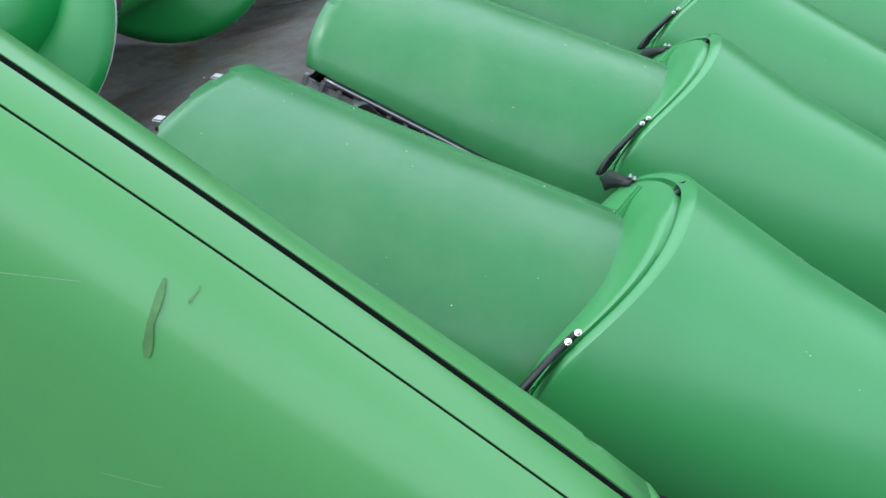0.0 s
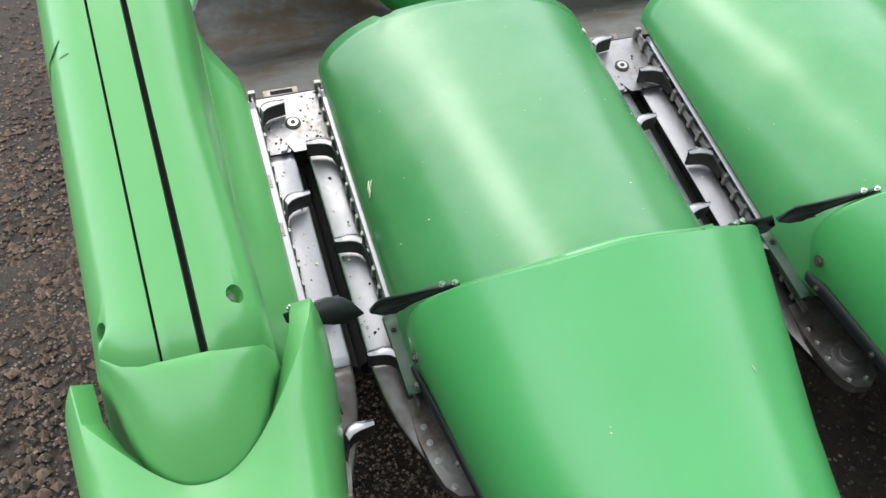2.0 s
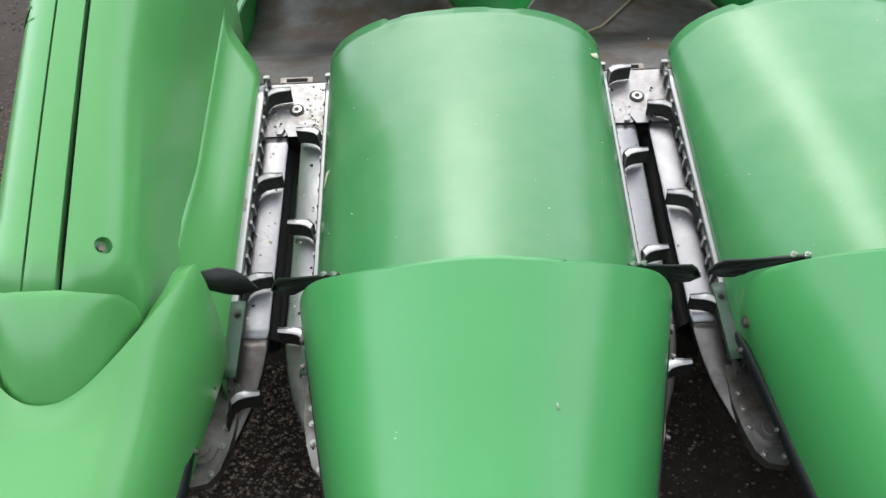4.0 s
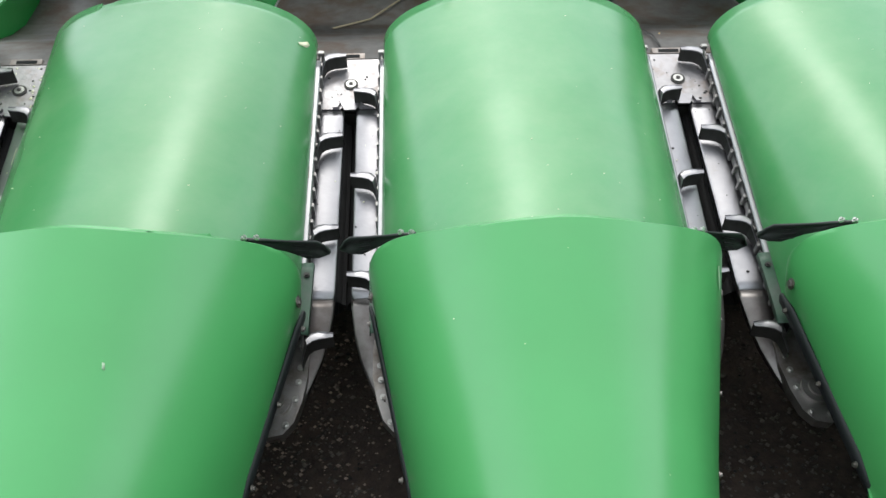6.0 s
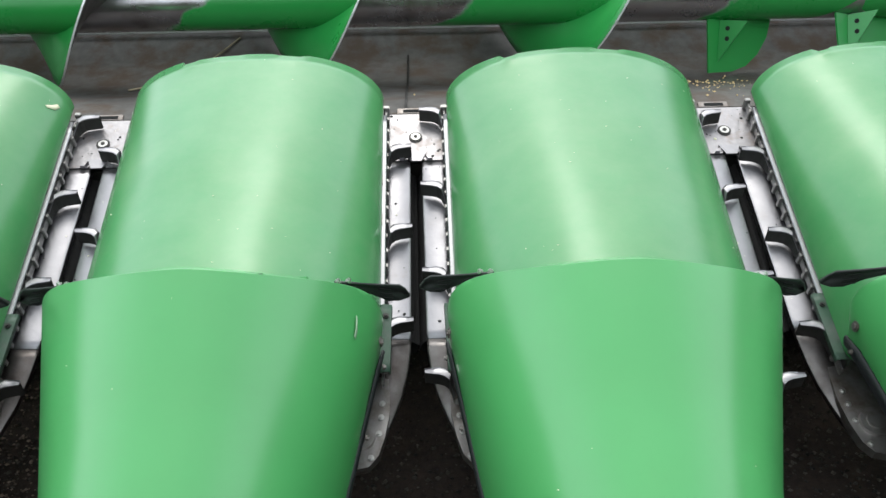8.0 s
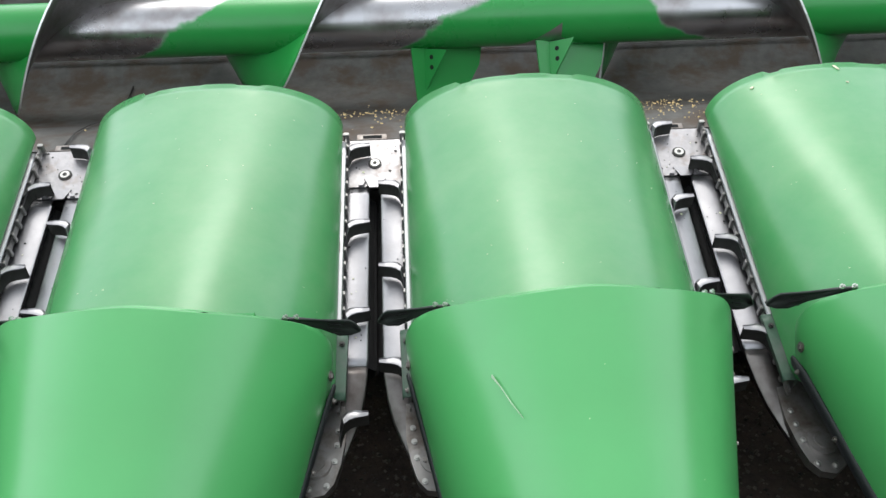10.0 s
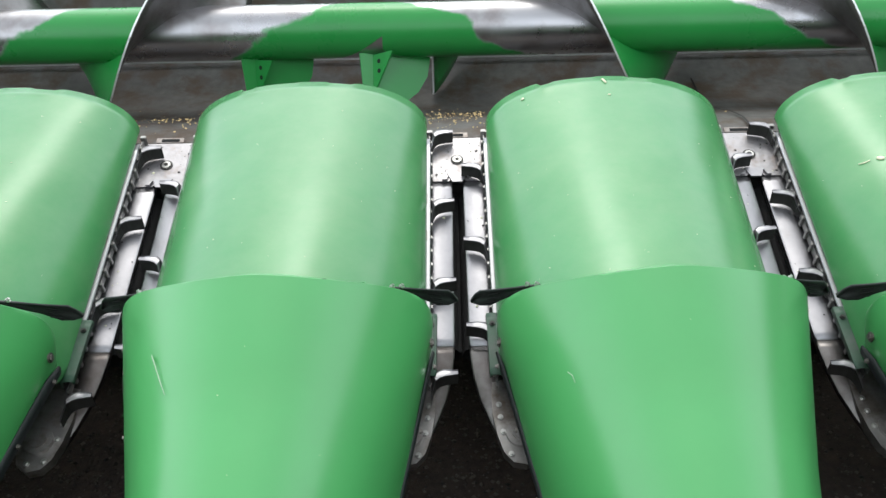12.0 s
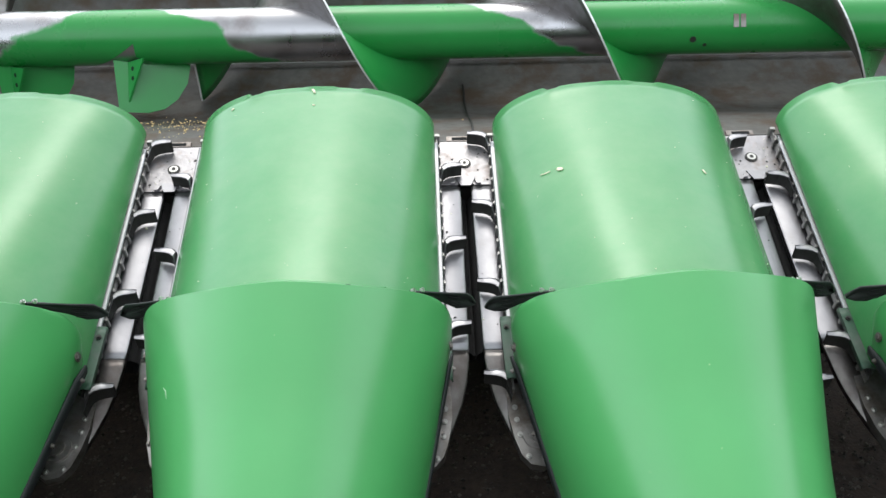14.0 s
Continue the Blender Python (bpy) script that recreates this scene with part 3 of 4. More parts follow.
def worn_tube():
    """Green paint, polished to steel on the pushing side of each flight."""
    m = material("worn_green_tube", (0.025, 0.25, 0.05), 0.3, grain=9, amount=0.1, bump=0.02)
    n, k = m.node_tree.nodes, m.node_tree.links
    b = n["Principled BSDF"]
    co = n.new("ShaderNodeTexCoord")
    sep = n.new("ShaderNodeSeparateXYZ")
    k.new(co.outputs["Object"], sep.inputs[0])

    def op(kind, a, c):
        q = n.new("ShaderNodeMath")
        q.operation = kind
        for i, v in enumerate((a, c)):
            if isinstance(v, (int, float)):
                q.inputs[i].default_value = v
            elif v is not None:
                k.new(v, q.inputs[i])
        return q.outputs[0]

    x, y, z = sep.outputs
    noi = n.new("ShaderNodeTexNoise")
    noi.inputs["Scale"].default_value, noi.inputs["Detail"].default_value = 6.0, 5
    k.new(co.outputs["Object"], noi.inputs["Vector"])
    jitter = op("MULTIPLY", op("SUBTRACT", noi.outputs["Fac"], 0.5), 0.34)
    turn = op("DIVIDE", op("ARCTAN2", y, op("MULTIPLY", z, -1.0)), 2 * math.pi)
    right = op("SUBTRACT", 1.0, op("FRACT", op("SUBTRACT", op("DIVIDE", op("SUBTRACT", x, FIRST_RIGHT - CENTRE), TURN), turn), None))
    left = op("FRACT", op("ADD", op("DIVIDE", op("SUBTRACT", x, FIRST_LEFT - CENTRE), TURN), turn), None)
    side = op("GREATER_THAN", x, 0.0)
    other = op("SUBTRACT", 1.0, side)
    gap = op("ADD", op("MULTIPLY", side, right), op("MULTIPLY", other, left))
    reach = op("ADD", op("MULTIPLY", side, op("SUBTRACT", 0.62, op("MULTIPLY", x, 0.33))), op("MULTIPLY", other, op("ADD", 0.55, op("MULTIPLY", x, 0.05))))
    worn = op("SUBTRACT", reach, op("ADD", gap, jitter))
    step = n.new("ShaderNodeMapRange")
    step.inputs["From Min"].default_value, step.inputs["From Max"].default_value = 0.0, 0.03
    k.new(worn, step.inputs["Value"])
    mix = n.new("ShaderNodeMix")
    mix.data_type = "RGBA"
    k.new(step.outputs[0], mix.inputs["Factor"])
    k.new(b.inputs["Base Color"].links[0].from_socket, mix.inputs["A"])
    smear = n.new("ShaderNodeTexNoise")
    smear.inputs["Scale"].default_value, smear.inputs["Detail"].default_value = 9.0, 7
    k.new(co.outputs["Object"], smear.inputs["Vector"])
    rust = n.new("ShaderNodeMapRange")
    rust.inputs["From Min"].default_value, rust.inputs["From Max"].default_value = 0.5, 0.78
    k.new(smear.outputs["Fac"], rust.inputs["Value"])
    bare = n.new("ShaderNodeMix")
    bare.data_type = "RGBA"
    bare.inputs["A"].default_value, bare.inputs["B"].default_value = (0.44, 0.43, 0.45, 1), (0.20, 0.17, 0.16, 1)
    k.new(rust.outputs[0], bare.inputs["Factor"])
    k.new(bare.outputs["Result"], mix.inputs["B"])
    k.new(mix.outputs["Result"], b.inputs["Base Color"])
    k.new(step.outputs[0], b.inputs["Metallic"])
    return m


WORNGREEN = worn_tube()
SCOURED = material("scoured_flight_steel", (0.21, 0.20, 0.20), 0.42, metal=0.9, grain=30, amount=0.25, stain=(0.12, 0.095, 0.08), stain_scale=8, stain_at=(0.45, 0.75), bump=0.05, bump_scale=80)


def flight(hand, start, end, first, parent):
    """One spiral strip: paint on its outer face, bare steel on the face that pushes, a bright rim."""
    n = int(abs(end - start) / TURN * 44)
    verts, faces, mats = [], [], []
    radii = (TUBE_R - 0.004, 0.12, 0.16, 0.20, FLIGHT_R)
    m = len(radii)
    for i in range(n + 1):
        x = start + (end - start) * i / n
        a = hand * 2 * math.pi * (x - first) / TURN
        for dx in (-0.003, 0.003):
            for r in radii:
                verts.append((x + dx - CENTRE, r * math.sin(a), -r * math.cos(a)))
    push_right = hand < 0
    for i in range(n):
        p, q = i * 2 * m, (i + 1) * 2 * m
        for j in range(m - 1):
            faces.append((p + j, p + j + 1, q + j + 1, q + j))
            mats.append(0 if push_right else 1)
            faces.append((p + m + j, q + m + j, q + m + j + 1, p + m + j + 1))
            mats.append(1 if push_right else 0)
        faces.append((p + m - 1, p + 2 * m - 1, q + 2 * m - 1, q + m - 1))
        mats.append(2)
    for p in (0, n * 2 * m):
        faces.append([p + j for j in range(m)] + [p + 2 * m - 1 - j for j in range(m)])
        mats.append(2)
    me = bpy.data.meshes.new("flight")
    me.from_pydata(verts, [], faces)
    for mat in (PAINT, SCOURED, EDGE):
        me.materials.append(mat)
    for f, k in zip(me.polygons, mats):
        f.material_index, f.use_smooth = k, k < 2
    ob = new("flight", me)
    ob.parent = parent
    ob["label"] = "spiral flight, green outside, scoured steel inside"


def auger():
    thing = empty("auger", pose(CENTRE, AX_Y, AX_Z))
    bm = bmesh.new()
    bmesh.ops.create_cone(bm, cap_ends=True, segments=64, radius1=TUBE_R, radius2=TUBE_R, depth=5.5, matrix=pose(-0.26, 0, 0, 0, 90))
    part("tube", bm, WORNGREEN, thing, "green auger tube worn to bare steel")
    flight(-1, -0.53, 2.02, FIRST_LEFT, thing)
    flight(1, 2.60, 4.9, FIRST_RIGHT, thing)
    # two flat feeding paddles with drilled gussets at the middle
    for x, turn in ((2.10, -14), (2.47, -30)):
        bm = prism([(-0.10, 0.078), (0.13, 0.078), (0.12, 0.14), (0.09, 0.19), (0.05, 0.222), (0.0, 0.236), (-0.085, 0.236)], -0.003, 0.003)
        at = pose(x - CENTRE, 0, 0) @ pose(0, 0, 0, -90 + turn) @ pose(0, 0, 0, 0, -20)
        pad = part("feed_paddle", bm, PAINT, thing, "flat green feeding paddle", smooth=False, at=at)
        bm = prism([(0.0, 0.082), (0.085, 0.082), (0.0, 0.205)], -0.003, 0.003)
        gus = part("gusset", bm, PAINT, pad, "drilled triangular gusset", smooth=False, at=pose(-0.055, 0, -0.003, 0, 62, 0))
        # black discs painted as the shade inside two drilled holes
        for h in (0.105, 0.135):
            bm = bmesh.new()
            disc(bm, pose(0.026, h, 0.0), 0.007, 0.0075, 14)
            part("hole", bm, GAP, gus, smooth=False)
    # two plugged weld holes and a worn maker's mark, left as bars
    for x, a, w, h in ((4.16, 80, 0.010, 0.010), (4.20, 66, 0.006, 0.006)):
        bm = bmesh.new()
        disc(bm, pose(x - CENTRE, 0, 0, -a) @ pose(0, 0, -TUBE_R), w, 0.003, 12)
        part("plug", bm, DARK, thing, "dark plugged hole", smooth=False)
    for dx in (-0.011, 0.011):
        bm = bmesh.new()
        box(bm, (-0.008, -0.020, -0.0012), (0.008, 0.020, 0.0012))
        part("mark", bm, WORN, thing, "faded grey bar mark", smooth=False, at=pose(4.30 + dx - CENTRE, 0, 0, -118) @ pose(0, 0, -TUBE_R))
    return tagged(thing, "large green cross auger, worn to bright steel mid-way", "auger")


trough()
auger()


# ---- end divider ----
def ridge(y):
    return 0.692 + 0.664 * (y + 0.8) - 0.072 * (y + 0.8) ** 2


def divider():
    thing = empty("end_divider", pose(0, 0, 0))
    rows = []
    ys = [-0.80 + 1.05 * i / 20 for i in range(21)]

    def section(y):
        r, s = ridge(y), -0.038 * (y + 0.8)
        f = max(0.60 + 0.17 * y, 0.66 + 0.36 * y)
        pts = [(-0.788 - s * 0.6, 0.14), (-0.783 - s * 0.6, (r + 0.1) / 2), (-0.778 - s * 0.6, r - 0.25), (-0.768 - s * 0.5, r - 0.13), (-0.750 - s * 0.3, r - 0.055), (-0.724, r - 0.018), (-0.700, r - 0.004), (-0.680, r)]
        pts += [(-0.676, r), (-0.6758, r - 0.014), (-0.6722, r - 0.014), (-0.672, r), (-0.66, r + 0.002), (-0.635, r + 0.002)]
        pts += [(-0.6255, r), (-0.625, r - 0.022), (-0.6165, r - 0.022), (-0.616, r), (-0.60 - s * 0.2, r - 0.004), (-0.58 - s * 0.5, r - 0.018), (-0.564 - s * 0.8, r - 0.045), (-0.552 - s, r - 0.09)]
        w = max(f + 0.06, r - 0.3)
        g = min(1.0, max(0.0, (-0.45 - y) / 0.25))
        b = min(1.0, max(0.0, (-0.72 - y) / 0.06))
        pts = [(x, z + b * 0.6 * max(0.0, r - z)) if x < -0.69 and z > r - 0.16 else (x, z) for x, z in pts]
        pts = [(x + s + 0.022 * g * min(1.0, max(0.0, (x + 0.62) / 0.06)), z) for x, z in pts]
        pts += [(-0.542 + 0.016 * g, w), (-0.536 + 0.014 * g, f + 0.04), (-0.533 + 0.01 * g, f - 0.01), (-0.530, f - 0.10)]
        return pts

    def foot(y):
        f, d = max(0.60 + 0.17 * y, 0.66 + 0.36 * y), deck_z(y)
        e = d + 0.062
        return [(-0.545, f + 0.060), (-0.538, f + 0.040), (-0.528, f + 0.020), (-0.504, (f + e) / 2 + 0.010), (-0.477, e), (-0.469, d + 0.050), (-0.466, d - 0.02)]

    def front(x):
        return -0.808 + (0.085 if x < -0.648 else 0.065) * min(1.0, abs((x + 0.648) / (0.122 if x < -0.648 else 0.130))) ** 4.5

    def bent(y):
        row = []
        for i, (x, z) in enumerate(section(y)):
            yy = y + (front(x) + 0.80) * max(0.0, 1 - (y + 0.80) / 0.35)
            row.append((section(yy)[i][0], yy, section(yy)[i][1]))
        return row

    for y in ys:
        rows.append(bent(y))
    cover = part("cover", grid(rows), DIVIDER, thing, "tall moulded green cover with two long seams")
    thicken(cover, 0.006)
    rows = []
    for i in range(17):
        row = []
        for c in range(7):
            rear = 0.16 - 0.13 * c / 6
            y = -0.66 + (rear + 0.66) * i / 16
            row.append((foot(y)[c][0], y, foot(y)[c][1]))
        rows.append(row)
    thicken(part("foot_flange", grid(rows), DIVIDER, thing, "sloping green foot flange"), 0.006)
    # near-black lining, painted for the shade deep inside each seam
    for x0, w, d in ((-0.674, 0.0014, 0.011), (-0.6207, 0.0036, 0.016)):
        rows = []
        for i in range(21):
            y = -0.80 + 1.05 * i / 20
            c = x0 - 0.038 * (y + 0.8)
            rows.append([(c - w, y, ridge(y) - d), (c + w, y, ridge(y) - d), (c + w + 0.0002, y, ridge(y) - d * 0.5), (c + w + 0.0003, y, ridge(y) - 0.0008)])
        part("seam", grid(rows), GAP, thing, "black seam lining, painted for the gap's shade")
    # rounded front that dips into the cup of the snout
    top = [(x, y, ridge(y) + 0.002) if -0.68 <= x <= -0.61 else (x, y, z) for x, y, z in bent(-0.80)]
    steps = [(0.0, 0.0), (0.008, 0.007), (0.025, 0.014), (0.05, 0.023), (0.10, 0.037), (0.2, 0.058), (0.35, 0.078), (0.5, 0.090), (0.7, 0.098), (0.85, 0.102), (1.0, 0.104)]
    rows = []
    for f, d in steps:
        row = []
        for x, y, z in top:
            e = max(-1.0, min(1.0, (x + 0.648) / 0.13))
            slump = 0.008 * min(1.0, max(0.0, (-0.665 - x) / 0.06)) * min(1.0, f / 0.06)
            row.append((x - 0.12 * d * e ** 3 - 0.009 * e * min(1.0, f / 0.12), y - d * (1 - 0.75 * abs(e) ** 2.5), 0.38 + (z - slump - 0.38) * (1 - f) if z > 0.38 else z))
        rows.append(row)
    part("front_tongue", grid(rows), DIVIDER, thing, "rounded green front tongue")
    # two bolt recesses let into the cover
    holes = [pose(-0.568, -0.734, 0.714, 30, 44), pose(-0.741, -0.725, 0.690, 30, -58)]
    cutters = []
    for m in holes:
        bm = bmesh.new()
        disc(bm, m, 0.0135, 0.05, 28)
        me = bpy.data.meshes.new("cutter")
        bm.to_mesh(me)
        bm.free()
        cut = new("cutter", me)
        cutters.append(cut)
        hole = cover.modifiers.new("hole", "BOOLEAN")
        hole.operation, hole.object = "DIFFERENCE", cut
    done = bpy.data.meshes.new_from_object(cover.evaluated_get(bpy.context.evaluated_depsgraph_get()))
    cover.modifiers.clear()
    cover.data = done
    for cut in cutters:
        bpy.data.objects.remove(cut)
    for m in holes:
        rows = []
        for r, h in ((0.0140, -0.003), (0.0138, -0.012), (0.0125, -0.016), (0.001, -0.0165)):
            rows.append([(r * math.cos(a * math.pi / 12), r * math.sin(a * math.pi / 12), h) for a in range(24)])
        rec = part("recess", grid(rows, True), DIVIDER, thing, "round bolt recess", at=m)
        bm = bmesh.new()
        disc(bm, Matrix.Translation((0, 0, -0.013)), 0.0055, 0.006, 6)
        part("bolt", bm, WORN, rec, smooth=False)
    # brown smears and scratches on the outer face
    for y0, z0, y1, z1, w, mat, nm, words in ((-0.357, 0.955, -0.347, 0.885, 0.013, SOIL, "dirt_smear", "brown dried dirt smear"), (-0.384, 0.945, -0.381, 0.935, 0.004, SOIL, "dirt_smear", "brown dried dirt smear"), (-0.20, 0.95, -0.29, 0.952, 0.0010, SCRATCH, "scratch", "pale scratch"), (-0.28, 0.733, -0.35, 0.733, 0.0010, SCRATCH, "scratch", "pale scratch")):
        rows = []
        for i in range(7):
            f = i / 6
            y, z = y0 + (y1 - y0) * f, z0 + (z1 - z0) * f
            ww = w * (0.4 + 0.6 * math.sin(math.pi * (f * 0.9 + 0.05))) * (0.8 + 0.3 * math.sin(9 * f))
            pts = sorted((pz, px) for px, pz in section(y)[:8])
            along = abs(y1 - y0) > abs(z1 - z0)
            row = []
            for e in (-0.5, 0.5):
                yy, zz = (y, z + e * ww) if along else (y + e * ww, z)
                row.append((float(np.interp(zz, [p[0] for p in pts], [p[1] for p in pts])) - 0.0012, yy, zz))
            rows.append(row)
        part(nm, grid(rows), mat, thing, words)
    return tagged(thing, "tall green plastic end divider with two seams", "divider")


def end_half(y):
    return lerp([(-2.1, 0.03), (-1.6, 0.10), (-1.0, 0.164), (-0.85, 0.176), (-0.65, 0.196)], y)


def end_low(y):
    return lerp([(-2.1, 0.03), (-1.5, 0.12), (-0.95, 0.34), (-0.65, 0.43)], y)


def end_snout():
    thing = empty("end_snout", pose(-0.65, -1.0, 0))
    n, m = 96, 24
    rows = []
    for j in range(m + 1):
        row = []
        for i in range(n + 1):
            v = -1 + 2 * i / n
            u = math.copysign(abs(v) ** 1.9, v)
            x0 = arch(u, 0.187, 0.3, 0.6, 4.6, 2.7)[0]
            rear = -0.662 - 0.242 * max(0.0, 1 - (abs(x0) / 0.168) ** 2) ** 0.62
            rear -= 0.062 * max(0.0, min(1.0, (-x0 - 0.06) / 0.10)) * (1 - min(1.0, max(0.0, (-0.662 - rear) / 0.235)))
            # the outer horn of the cup ends square
            rear = -0.738 if x0 < -0.150 else rear
            y = rear + (-2.1 - rear) * (j / m)
            half = end_half(y)
            top = lerp([(-2.1, 0.1), (-1.6, 0.31), (-1.2, 0.45), (-0.9, 0.555), (-0.68, 0.71)], y)
            low = end_low(y)
            x, z = arch(u, half, low, top, 4.6, 2.7)
            x += 0.014 * max(0.0, x / half) * max(0.0, min(1.0, (y + 0.95) / 0.25))
            row.append((x, y + 1.0, z))
        rows.append(row)
    thicken(part("shell", grid(rows), DIVIDER, thing), 0.032, 0.008)
    rows = []
    for i in range(9):
        y = -0.70 - 0.31 * i / 8
        h, lo, taper = end_half(y), end_low(y), 0.6 if i in (0, 8) else 1.0
        rows.append([(h + 0.003, y + 1.0, lo + 0.040 * taper), (h + 0.006, y + 1.0, lo + 0.02), (h + 0.003, y + 1.0, lo), (h - 0.012, y + 1.0, lo - 0.006)])
    strip = part("edge_strip", grid(rows), BLACK, thing, "black edge strip")
    thicken(strip, 0.004)
    for y in (-0.74, -0.85, -0.98):
        ring_bolt(thing, pose(end_half(y) + 0.007, y + 1.0, end_low(y) + 0.02, 0, 84, 0), 0.0055, mat=WORN)
    over = [(-0.505, -0.645, 0.590), (-0.470, -0.642, 0.592), (-0.435, -0.636, 0.596), (-0.410, -0.632, 0.587), (-0.395, -0.628, 0.570), (-0.380, -0.625, 0.545)]
    under = [(-0.502, -0.650, 0.578), (-0.462, -0.644, 0.560), (-0.430, -0.636, 0.542), (-0.408, -0.630, 0.534), (-0.394, -0.627, 0.538), (-0.378, -0.624, 0.541)]
    bm = grid([[(a + 0.65, b + 1.0, c) for a, b, c in over], [(a + 0.65, b + 1.0, c) for a, b, c in under]])
    thicken(part("deflector_flap", bm, RUBBER, thing, "black rubber deflector flap"), 0.005, offset=0)
    ring_bolt(thing, pose(-0.492 + 0.65, -0.645 + 1.0, 0.598, -10, 0, 0), 0.006)
    return tagged(thing, "green plastic end snout with cupped thick rim", "snout", "snouts")


divider()
end_snout()


# ---- loose small things ----
def scatter(name, mat, n, seed, place, size, label, category):
    """Many small uneven grains in one mesh."""
    rng = random.Random(seed)
    verts, faces = [], []
    for _ in range(n):
        x, y, z = place(rng)
        r = size * rng.choice((0.35, 0.45, 0.6, 0.8, 1.1))
        b = len(verts)
        for dx, dy, dz in ((1, 0, 0), (0, 1, 0), (-1, 0, 0), (0, -1, 0), (0, 0, 1), (0, 0, -1)):
            verts.append((x + dx * r * rng.uniform(0.6, 1.3), y + dy * r * rng.uniform(0.6, 1.3), z + dz * r * rng.uniform(0.4, 0.9)))
        for i in range(4):
            faces.append((b + i, b + (i + 1) % 4, b + 4))
            faces.append((b + (i + 1) % 4, b + i, b + 5))
    me = bpy.data.meshes.new(name)
    me.from_pydata(verts, [], faces)
    me.materials.append(mat)
    return tagged(new(name, me), label, category, kind="stuff")


scatter("gravel", STONE, 34000, 1, lambda r: (r.uniform(-2.4, 4.9), r.uniform(-1.5, 2.6) if r.random() < 0.25 else r.uniform(-1.1, -0.1), 0.004), 0.0062, "loose grey and brown gravel on dirt", "gravel")


scatter("gravel", LITSTONE, 16000, 7, lambda r: (-0.82 - r.expovariate(1.5), r.gauss(0.3, 1.2), 0.004), 0.0062, "loose brown gravel beside the divider", "gravel")


# pale grains thin out to the right, standing for the snouts' shade
scatter("gravel", LITSTONE, 10000, 13, lambda r: (0.7 - 1.45 * r.random() ** 0.45, r.uniform(-1.05, -0.2), 0.005), 0.0052, "dense pale and brown gravel beneath the header", "gravel")


scatter("clods", LITSOIL, 5600, 11, lambda r: (-0.82 - r.expovariate(1.5), r.gauss(0.3, 1.2), 0.003), 0.016, "dark brown clods of dirt beside the divider", "dirt")


def trough_z(y):
    return lerp([(0.082, 0.600), (0.18, 0.598), (0.30, 0.570), (0.42, 0.530), (0.52, 0.507), (0.62, 0.497), (0.75, 0.515)], y)


def grain_place(r):
    y = min(0.55, max(0.13, r.gauss(0.29, 0.085)))
    x = r.choice((r.gauss(1.9, 0.16), r.gauss(2.66, 0.11), r.gauss(2.66, 0.11), r.gauss(2.3, 0.5)))
    return x, y, trough_z(y) + 0.010


scatter("maize_kernels", CORN, 520, 2, grain_place, 0.0036, "scattered yellow maize kernels in the trough", "maize")


# ---- marks, chaff and bits of husk ----
def on_arch(x, half, low, top, p, q):
    return low + (top - low) * max(0.0, 1 - min(1.0, abs(x) / half) ** p) ** (1 / q)


def on_snout(x, y):
    if y < -1.0:
        return on_arch(x, snout_half(y), snout_low(y), snout_top(y), 2.2, 2.3)
    best, z = 9.0, 0.6
    for i in range(101):
        u = -1 + 2 * i / 100
        p, q = snout_rim(u), snout_point(u, -1.0)
        f = max(0.0, min(1.0, (y - p.y) / (q.y - p.y)))
        w = p.lerp(q, f)
        if abs(w.x - x) < best:
            best, z = abs(w.x - x), w.z
    return z


def on_hood(x, y):
    return on_arch(x, 0.304, deck_z(y) + 0.048, hood_top(y), 2.3, hood_q(y))


def flake(points, width, surface, lift=0.0016):
    """A thin sliver laid along points (x, y) of a surface."""
    rows = []
    n = len(points)
    for i, (x, y) in enumerate(points):
        a, b = points[max(0, i - 1)], points[min(n - 1, i + 1)]
        d = Vector((b[0] - a[0], b[1] - a[1], 0)).normalized()
        w = width * (0.25 + 0.75 * math.sin(math.pi * (i + 0.5) / n))
        row = []
        for k in (-0.5, 0.5):
            px, py = x - d.y * w * k, y + d.x * w * k
            row.append((px, py, surface(px, py) + lift))
        rows.append(row)
    return grid(rows)


def sliver(name, label, category, k, points, width, surface, mat=HUSK):
    ob = link(name, flake(points, width, surface), mat, at=pose(k * PITCH, 0, 0))
    thicken(ob, 0.001, offset=1)
    return tagged(ob, label, category)


sliver("husk_scrap", "pale dry husk scrap stuck to a green hood", "husk", 0, [(-0.292, -0.316), (-0.2895, -0.308), (-0.2895, -0.298), (-0.2865, -0.29)], 0.005, on_hood)
sliver("husk_scrap", "pale torn husk thread on a green hood", "husk", 0, [(-0.2865, -0.305), (-0.2845, -0.299), (-0.281, -0.297)], 0.003, on_hood)
sliver("husk_scrap", "yellowish husk scrap at a green hood's edge", "husk", 0, [(0.272, -0.012), (0.283, 0.0), (0.289, 0.016)], 0.009, on_hood)
sliver("husk_scrap", "whitish smear of husk on a green hood", "husk", 5, [(-0.178, -0.262), (-0.172, -0.268), (-0.165, -0.272)], 0.011, on_hood)
sliver("husk_scrap", "thin pale husk thread on a green hood", "husk", 5, [(-0.215, -0.258), (-0.203, -0.262), (-0.192, -0.262)], 0.003, on_hood)
sliver("husk_scrap", "small pale husk crumb on a green hood", "husk", 5, [(0.158, -0.29), (0.163, -0.302)], 0.006, on_hood)
sliver("scratch_mark", "long pale scratch on a green snout", "scratch", 3, [(-0.170, -0.888), (-0.158, -0.913), (-0.144, -0.943), (-0.128, -0.975)], 0.0017, on_snout, SCRATCH)
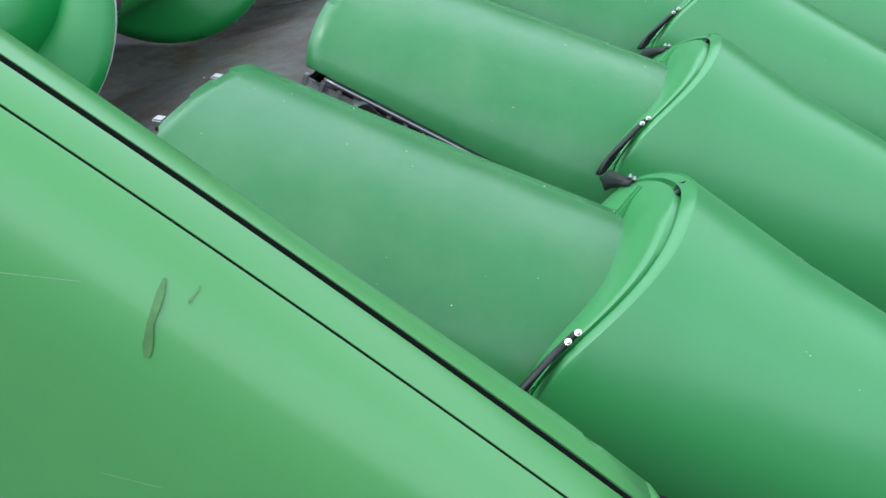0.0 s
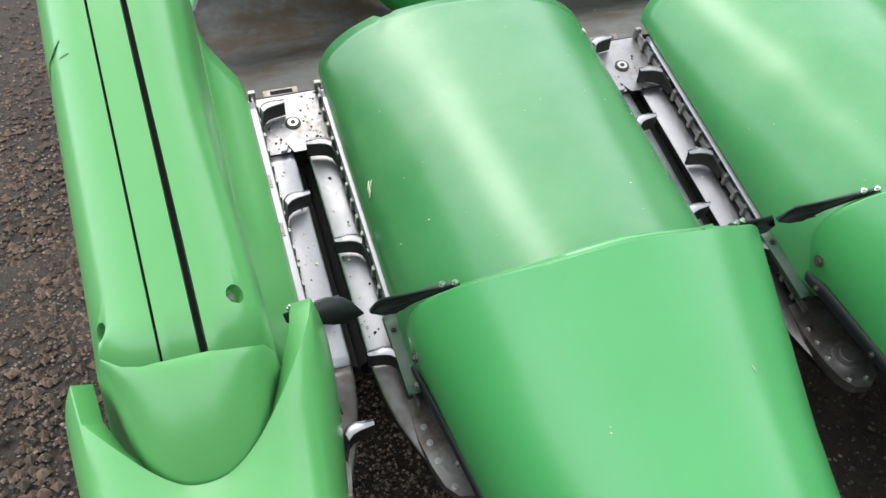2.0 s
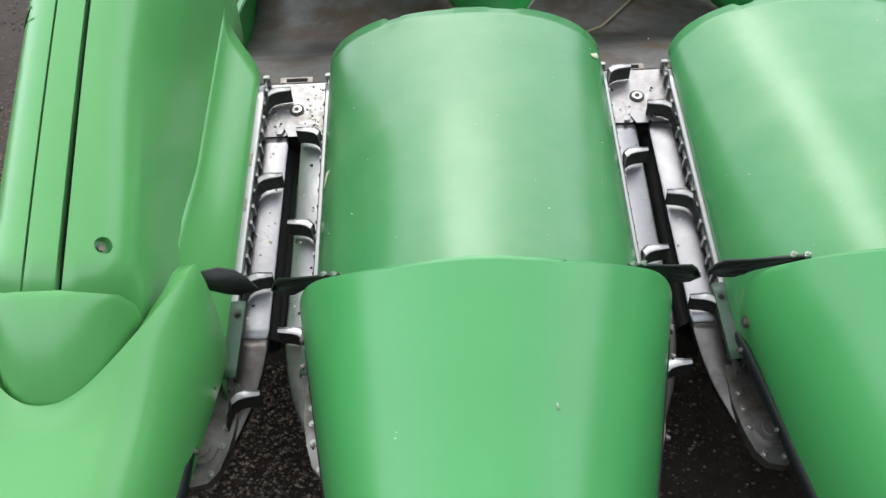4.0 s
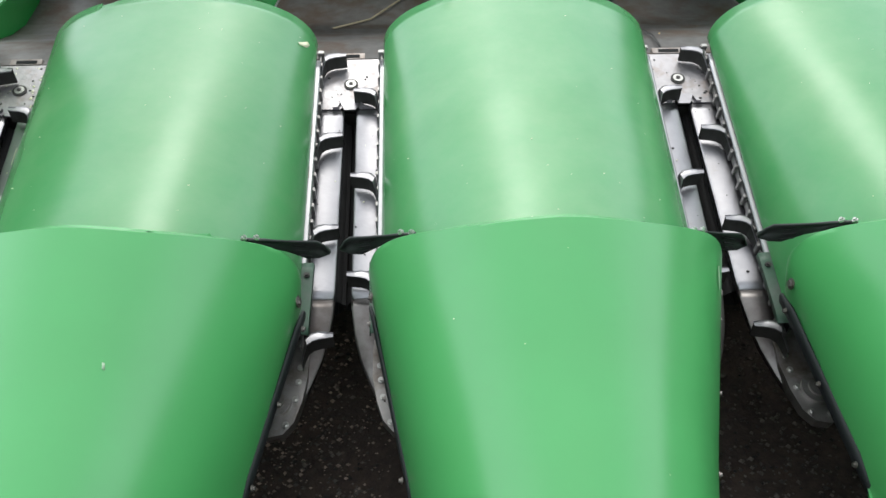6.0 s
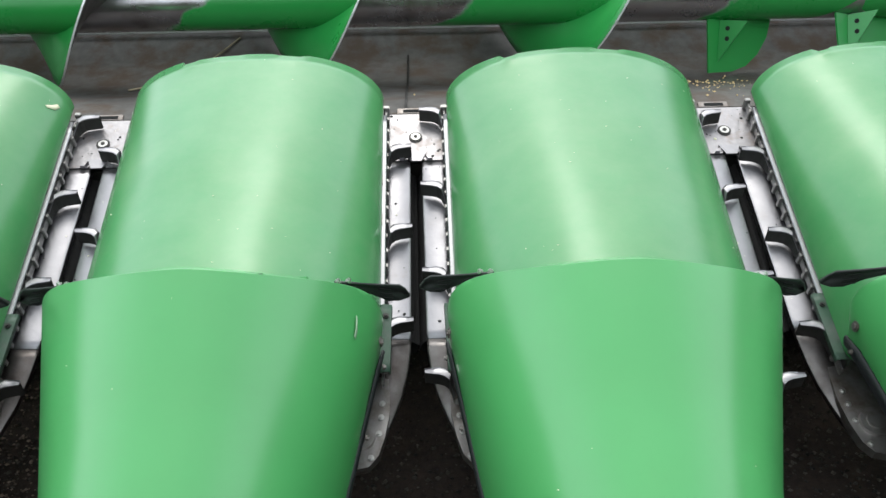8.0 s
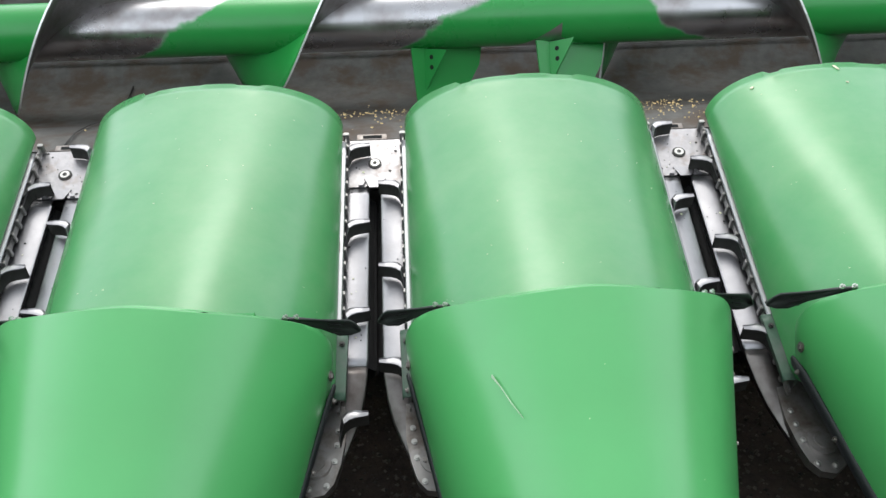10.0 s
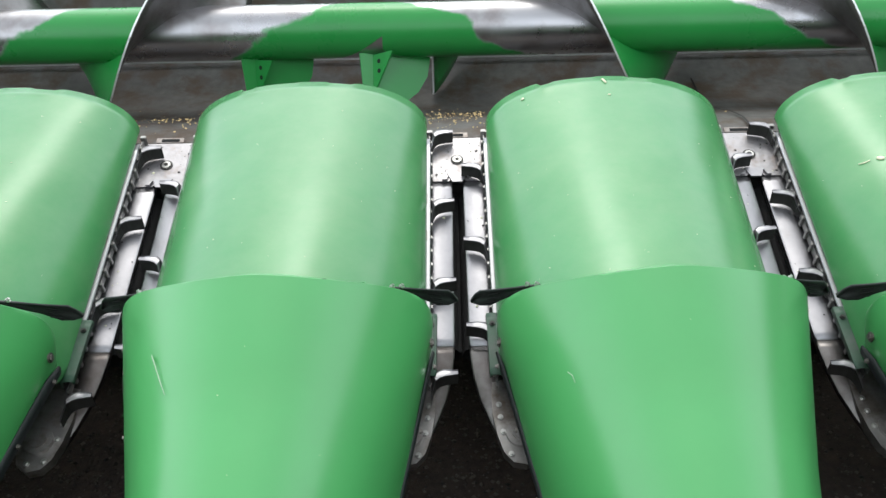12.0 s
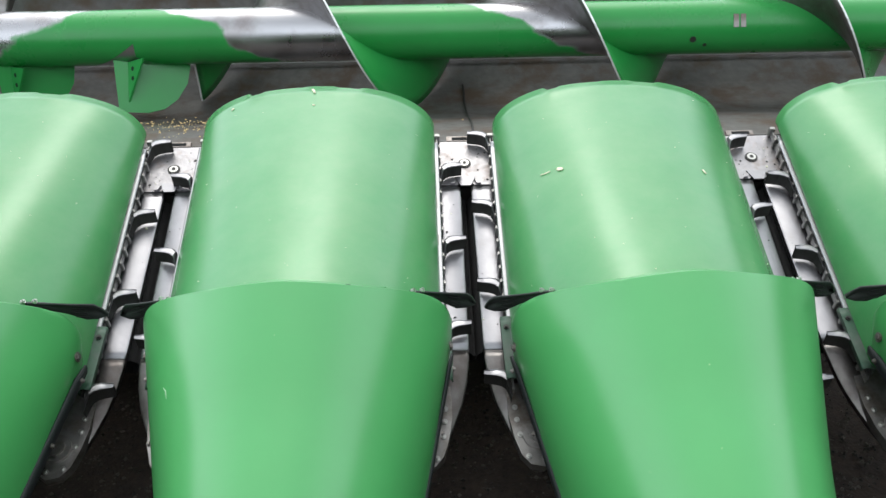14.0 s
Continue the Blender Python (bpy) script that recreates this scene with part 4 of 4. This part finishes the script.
sliver("scratch_mark", "short pale scratch on a green snout", "scratch", 1, [(0.274, -0.735), (0.2735, -0.75), (0.271, -0.765)], 0.0020, on_snout, SCRATCH)
sliver("scratch_mark", "tiny pale nick on a green snout", "scratch", 2, [(-0.228, -0.918), (-0.224, -0.926)], 0.0035, on_snout, SCRATCH)
sliver("scratch_mark", "tiny pale nick on a green snout", "scratch", 0, [(0.087, -0.985), (0.088, -0.994)], 0.004, on_snout, SCRATCH)
sliver("scratch_mark", "curved pale scuff on a green snout", "scratch", 4, [(-0.20, -0.90), (-0.193, -0.912), (-0.19, -0.925)], 0.0015, on_snout, SCRATCH)


sliver("husk_scrap", "white husk bit on a green hood", "husk", 4, [(-0.008, 0.050), (-0.003, 0.040), (0.0, 0.030)], 0.007, on_hood)
sliver("husk_scrap", "white husk bit at a green hood's rim", "husk", 4, [(-0.215, 0.020), (-0.208, 0.024)], 0.007, on_hood)
sliver("husk_scrap", "tiny white husk bit on a green hood", "husk", 4, [(-0.002, -0.022), (0.004, -0.024)], 0.006, on_hood)


def chaff(name, n, seed, surface, x0, x1, y0, y1, origin, parent):
    rng = random.Random(seed)
    verts, faces = [], []
    for _ in range(n):
        x, y = rng.uniform(x0, x1), rng.uniform(y0, y1)
        r = rng.choice((0.0006, 0.0008, 0.001, 0.0014))
        a = rng.uniform(0, 3)
        z = surface(x, y) + 0.0008
        b = len(verts)
        for t in range(4):
            verts.append((x + r * rng.uniform(0.7, 2.2) * math.cos(a + t * 1.57) - origin[0], y + r * math.sin(a + t * 1.57) - origin[1], z - origin[2]))
        verts.append((x - origin[0], y - origin[1], z + 0.0006 - origin[2]))
        for t in range(4):
            faces.append((b + t, b + (t + 1) % 4, b + 4))
    me = bpy.data.meshes.new(name)
    me.from_pydata(verts, [], faces)
    me.materials.append(HUSK)
    ob = new(name, me)
    ob.parent = parent
    tagged(ob, "pale specks of chaff", kind="stuff")


things = sorted((o for o in scene.objects if o.parent is None and o.name.startswith(("row_hood", "snout"))), key=lambda o: (o.name[:5], o.location.x))
for n, o in enumerate(things):
    if o.name.startswith("row_hood"):
        chaff("chaff", 26, 100 + n, on_hood, -0.28, 0.28, -0.7, 0.04, (0, 0, 0.5), o)
    else:
        chaff("chaff", 5, 100 + n, on_snout, -0.24, 0.24, -1.3, -0.8, (0, -0.9, 0), o)


def speckle(unit, n, seed, mat, words):
    """Crumbs on the cap and the plates of a row unit."""
    rng = random.Random(seed)
    verts, faces = [], []
    for _ in range(n):
        x = rng.choice((-1, 1)) * rng.uniform(0.020, 0.062)
        y = rng.uniform(-0.07, 0.08) if rng.random() < 0.6 else rng.uniform(-0.55, -0.09)
        z = 0.0036 if y > -0.075 else 0.0008
        r, a = rng.choice((0.0008, 0.0012, 0.0018, 0.003)), rng.uniform(0, 3)
        b = len(verts)
        for t in range(5):
            q = r * rng.uniform(0.6, 1.7)
            verts.append((x + q * math.cos(a + t * 1.257), y + q * math.sin(a + t * 1.257), z))
        verts.append((x, y, z + r * 0.6))
        for t in range(5):
            faces.append((b + t, b + (t + 1) % 5, b + 5))
    me = bpy.data.meshes.new("dirt")
    me.from_pydata(verts, [], faces)
    me.materials.append(mat)
    ob = new("dirt", me)
    ob.parent = unit
    tagged(ob, words, kind="stuff")


for k, unit in enumerate(units):
    speckle(unit, 70 if k == 0 else 30, 300 + k, DARK, "dark crumbs of dirt")
    speckle(unit, 80 if k == 0 else 8, 340 + k, HUSK, "pale crumbs of husk")


def strand(name, points, radius, mat, label, category):
    cu = bpy.data.curves.new(name, "CURVE")
    cu.dimensions, cu.bevel_depth, cu.bevel_resolution = "3D", radius, 2
    sp = cu.splines.new("POLY")
    sp.points.add(len(points) - 1)
    for q, pt in zip(sp.points, points):
        q.co = (*pt, 1)
    tmp = new(name, cu)
    me = bpy.data.meshes.new_from_object(tmp.evaluated_get(bpy.context.evaluated_depsgraph_get()))
    bpy.data.objects.remove(tmp)
    me.materials.append(mat)
    return tagged(new(name, me), label, category)


STRAW = material("dry_straw", (0.34, 0.28, 0.18), 0.7, grain=80, amount=0.3, bump=0.05)
strand("dry_stalk", [(0.30, 0.50, 0.516), (0.40, 0.60, 0.503), (0.50, 0.74, 0.520), (0.58, 0.83, 0.560)], 0.003, STRAW, "thin dry stalk lying in the trough", "stalk")
for x in (1.12, 3.46):
    rows = [[(x - 0.003, y, trough_z(y) + 0.0085), (x + 0.003, y, trough_z(y) + 0.0085)] for y in (0.10, 0.18, 0.30, 0.42, 0.52, 0.62, 0.74)]
    seam = link("sheet_seam", grid(rows), DARK)
    thicken(seam, 0.001)
    tagged(seam, "dark joint between two trough sheets", "joint", kind="structure")
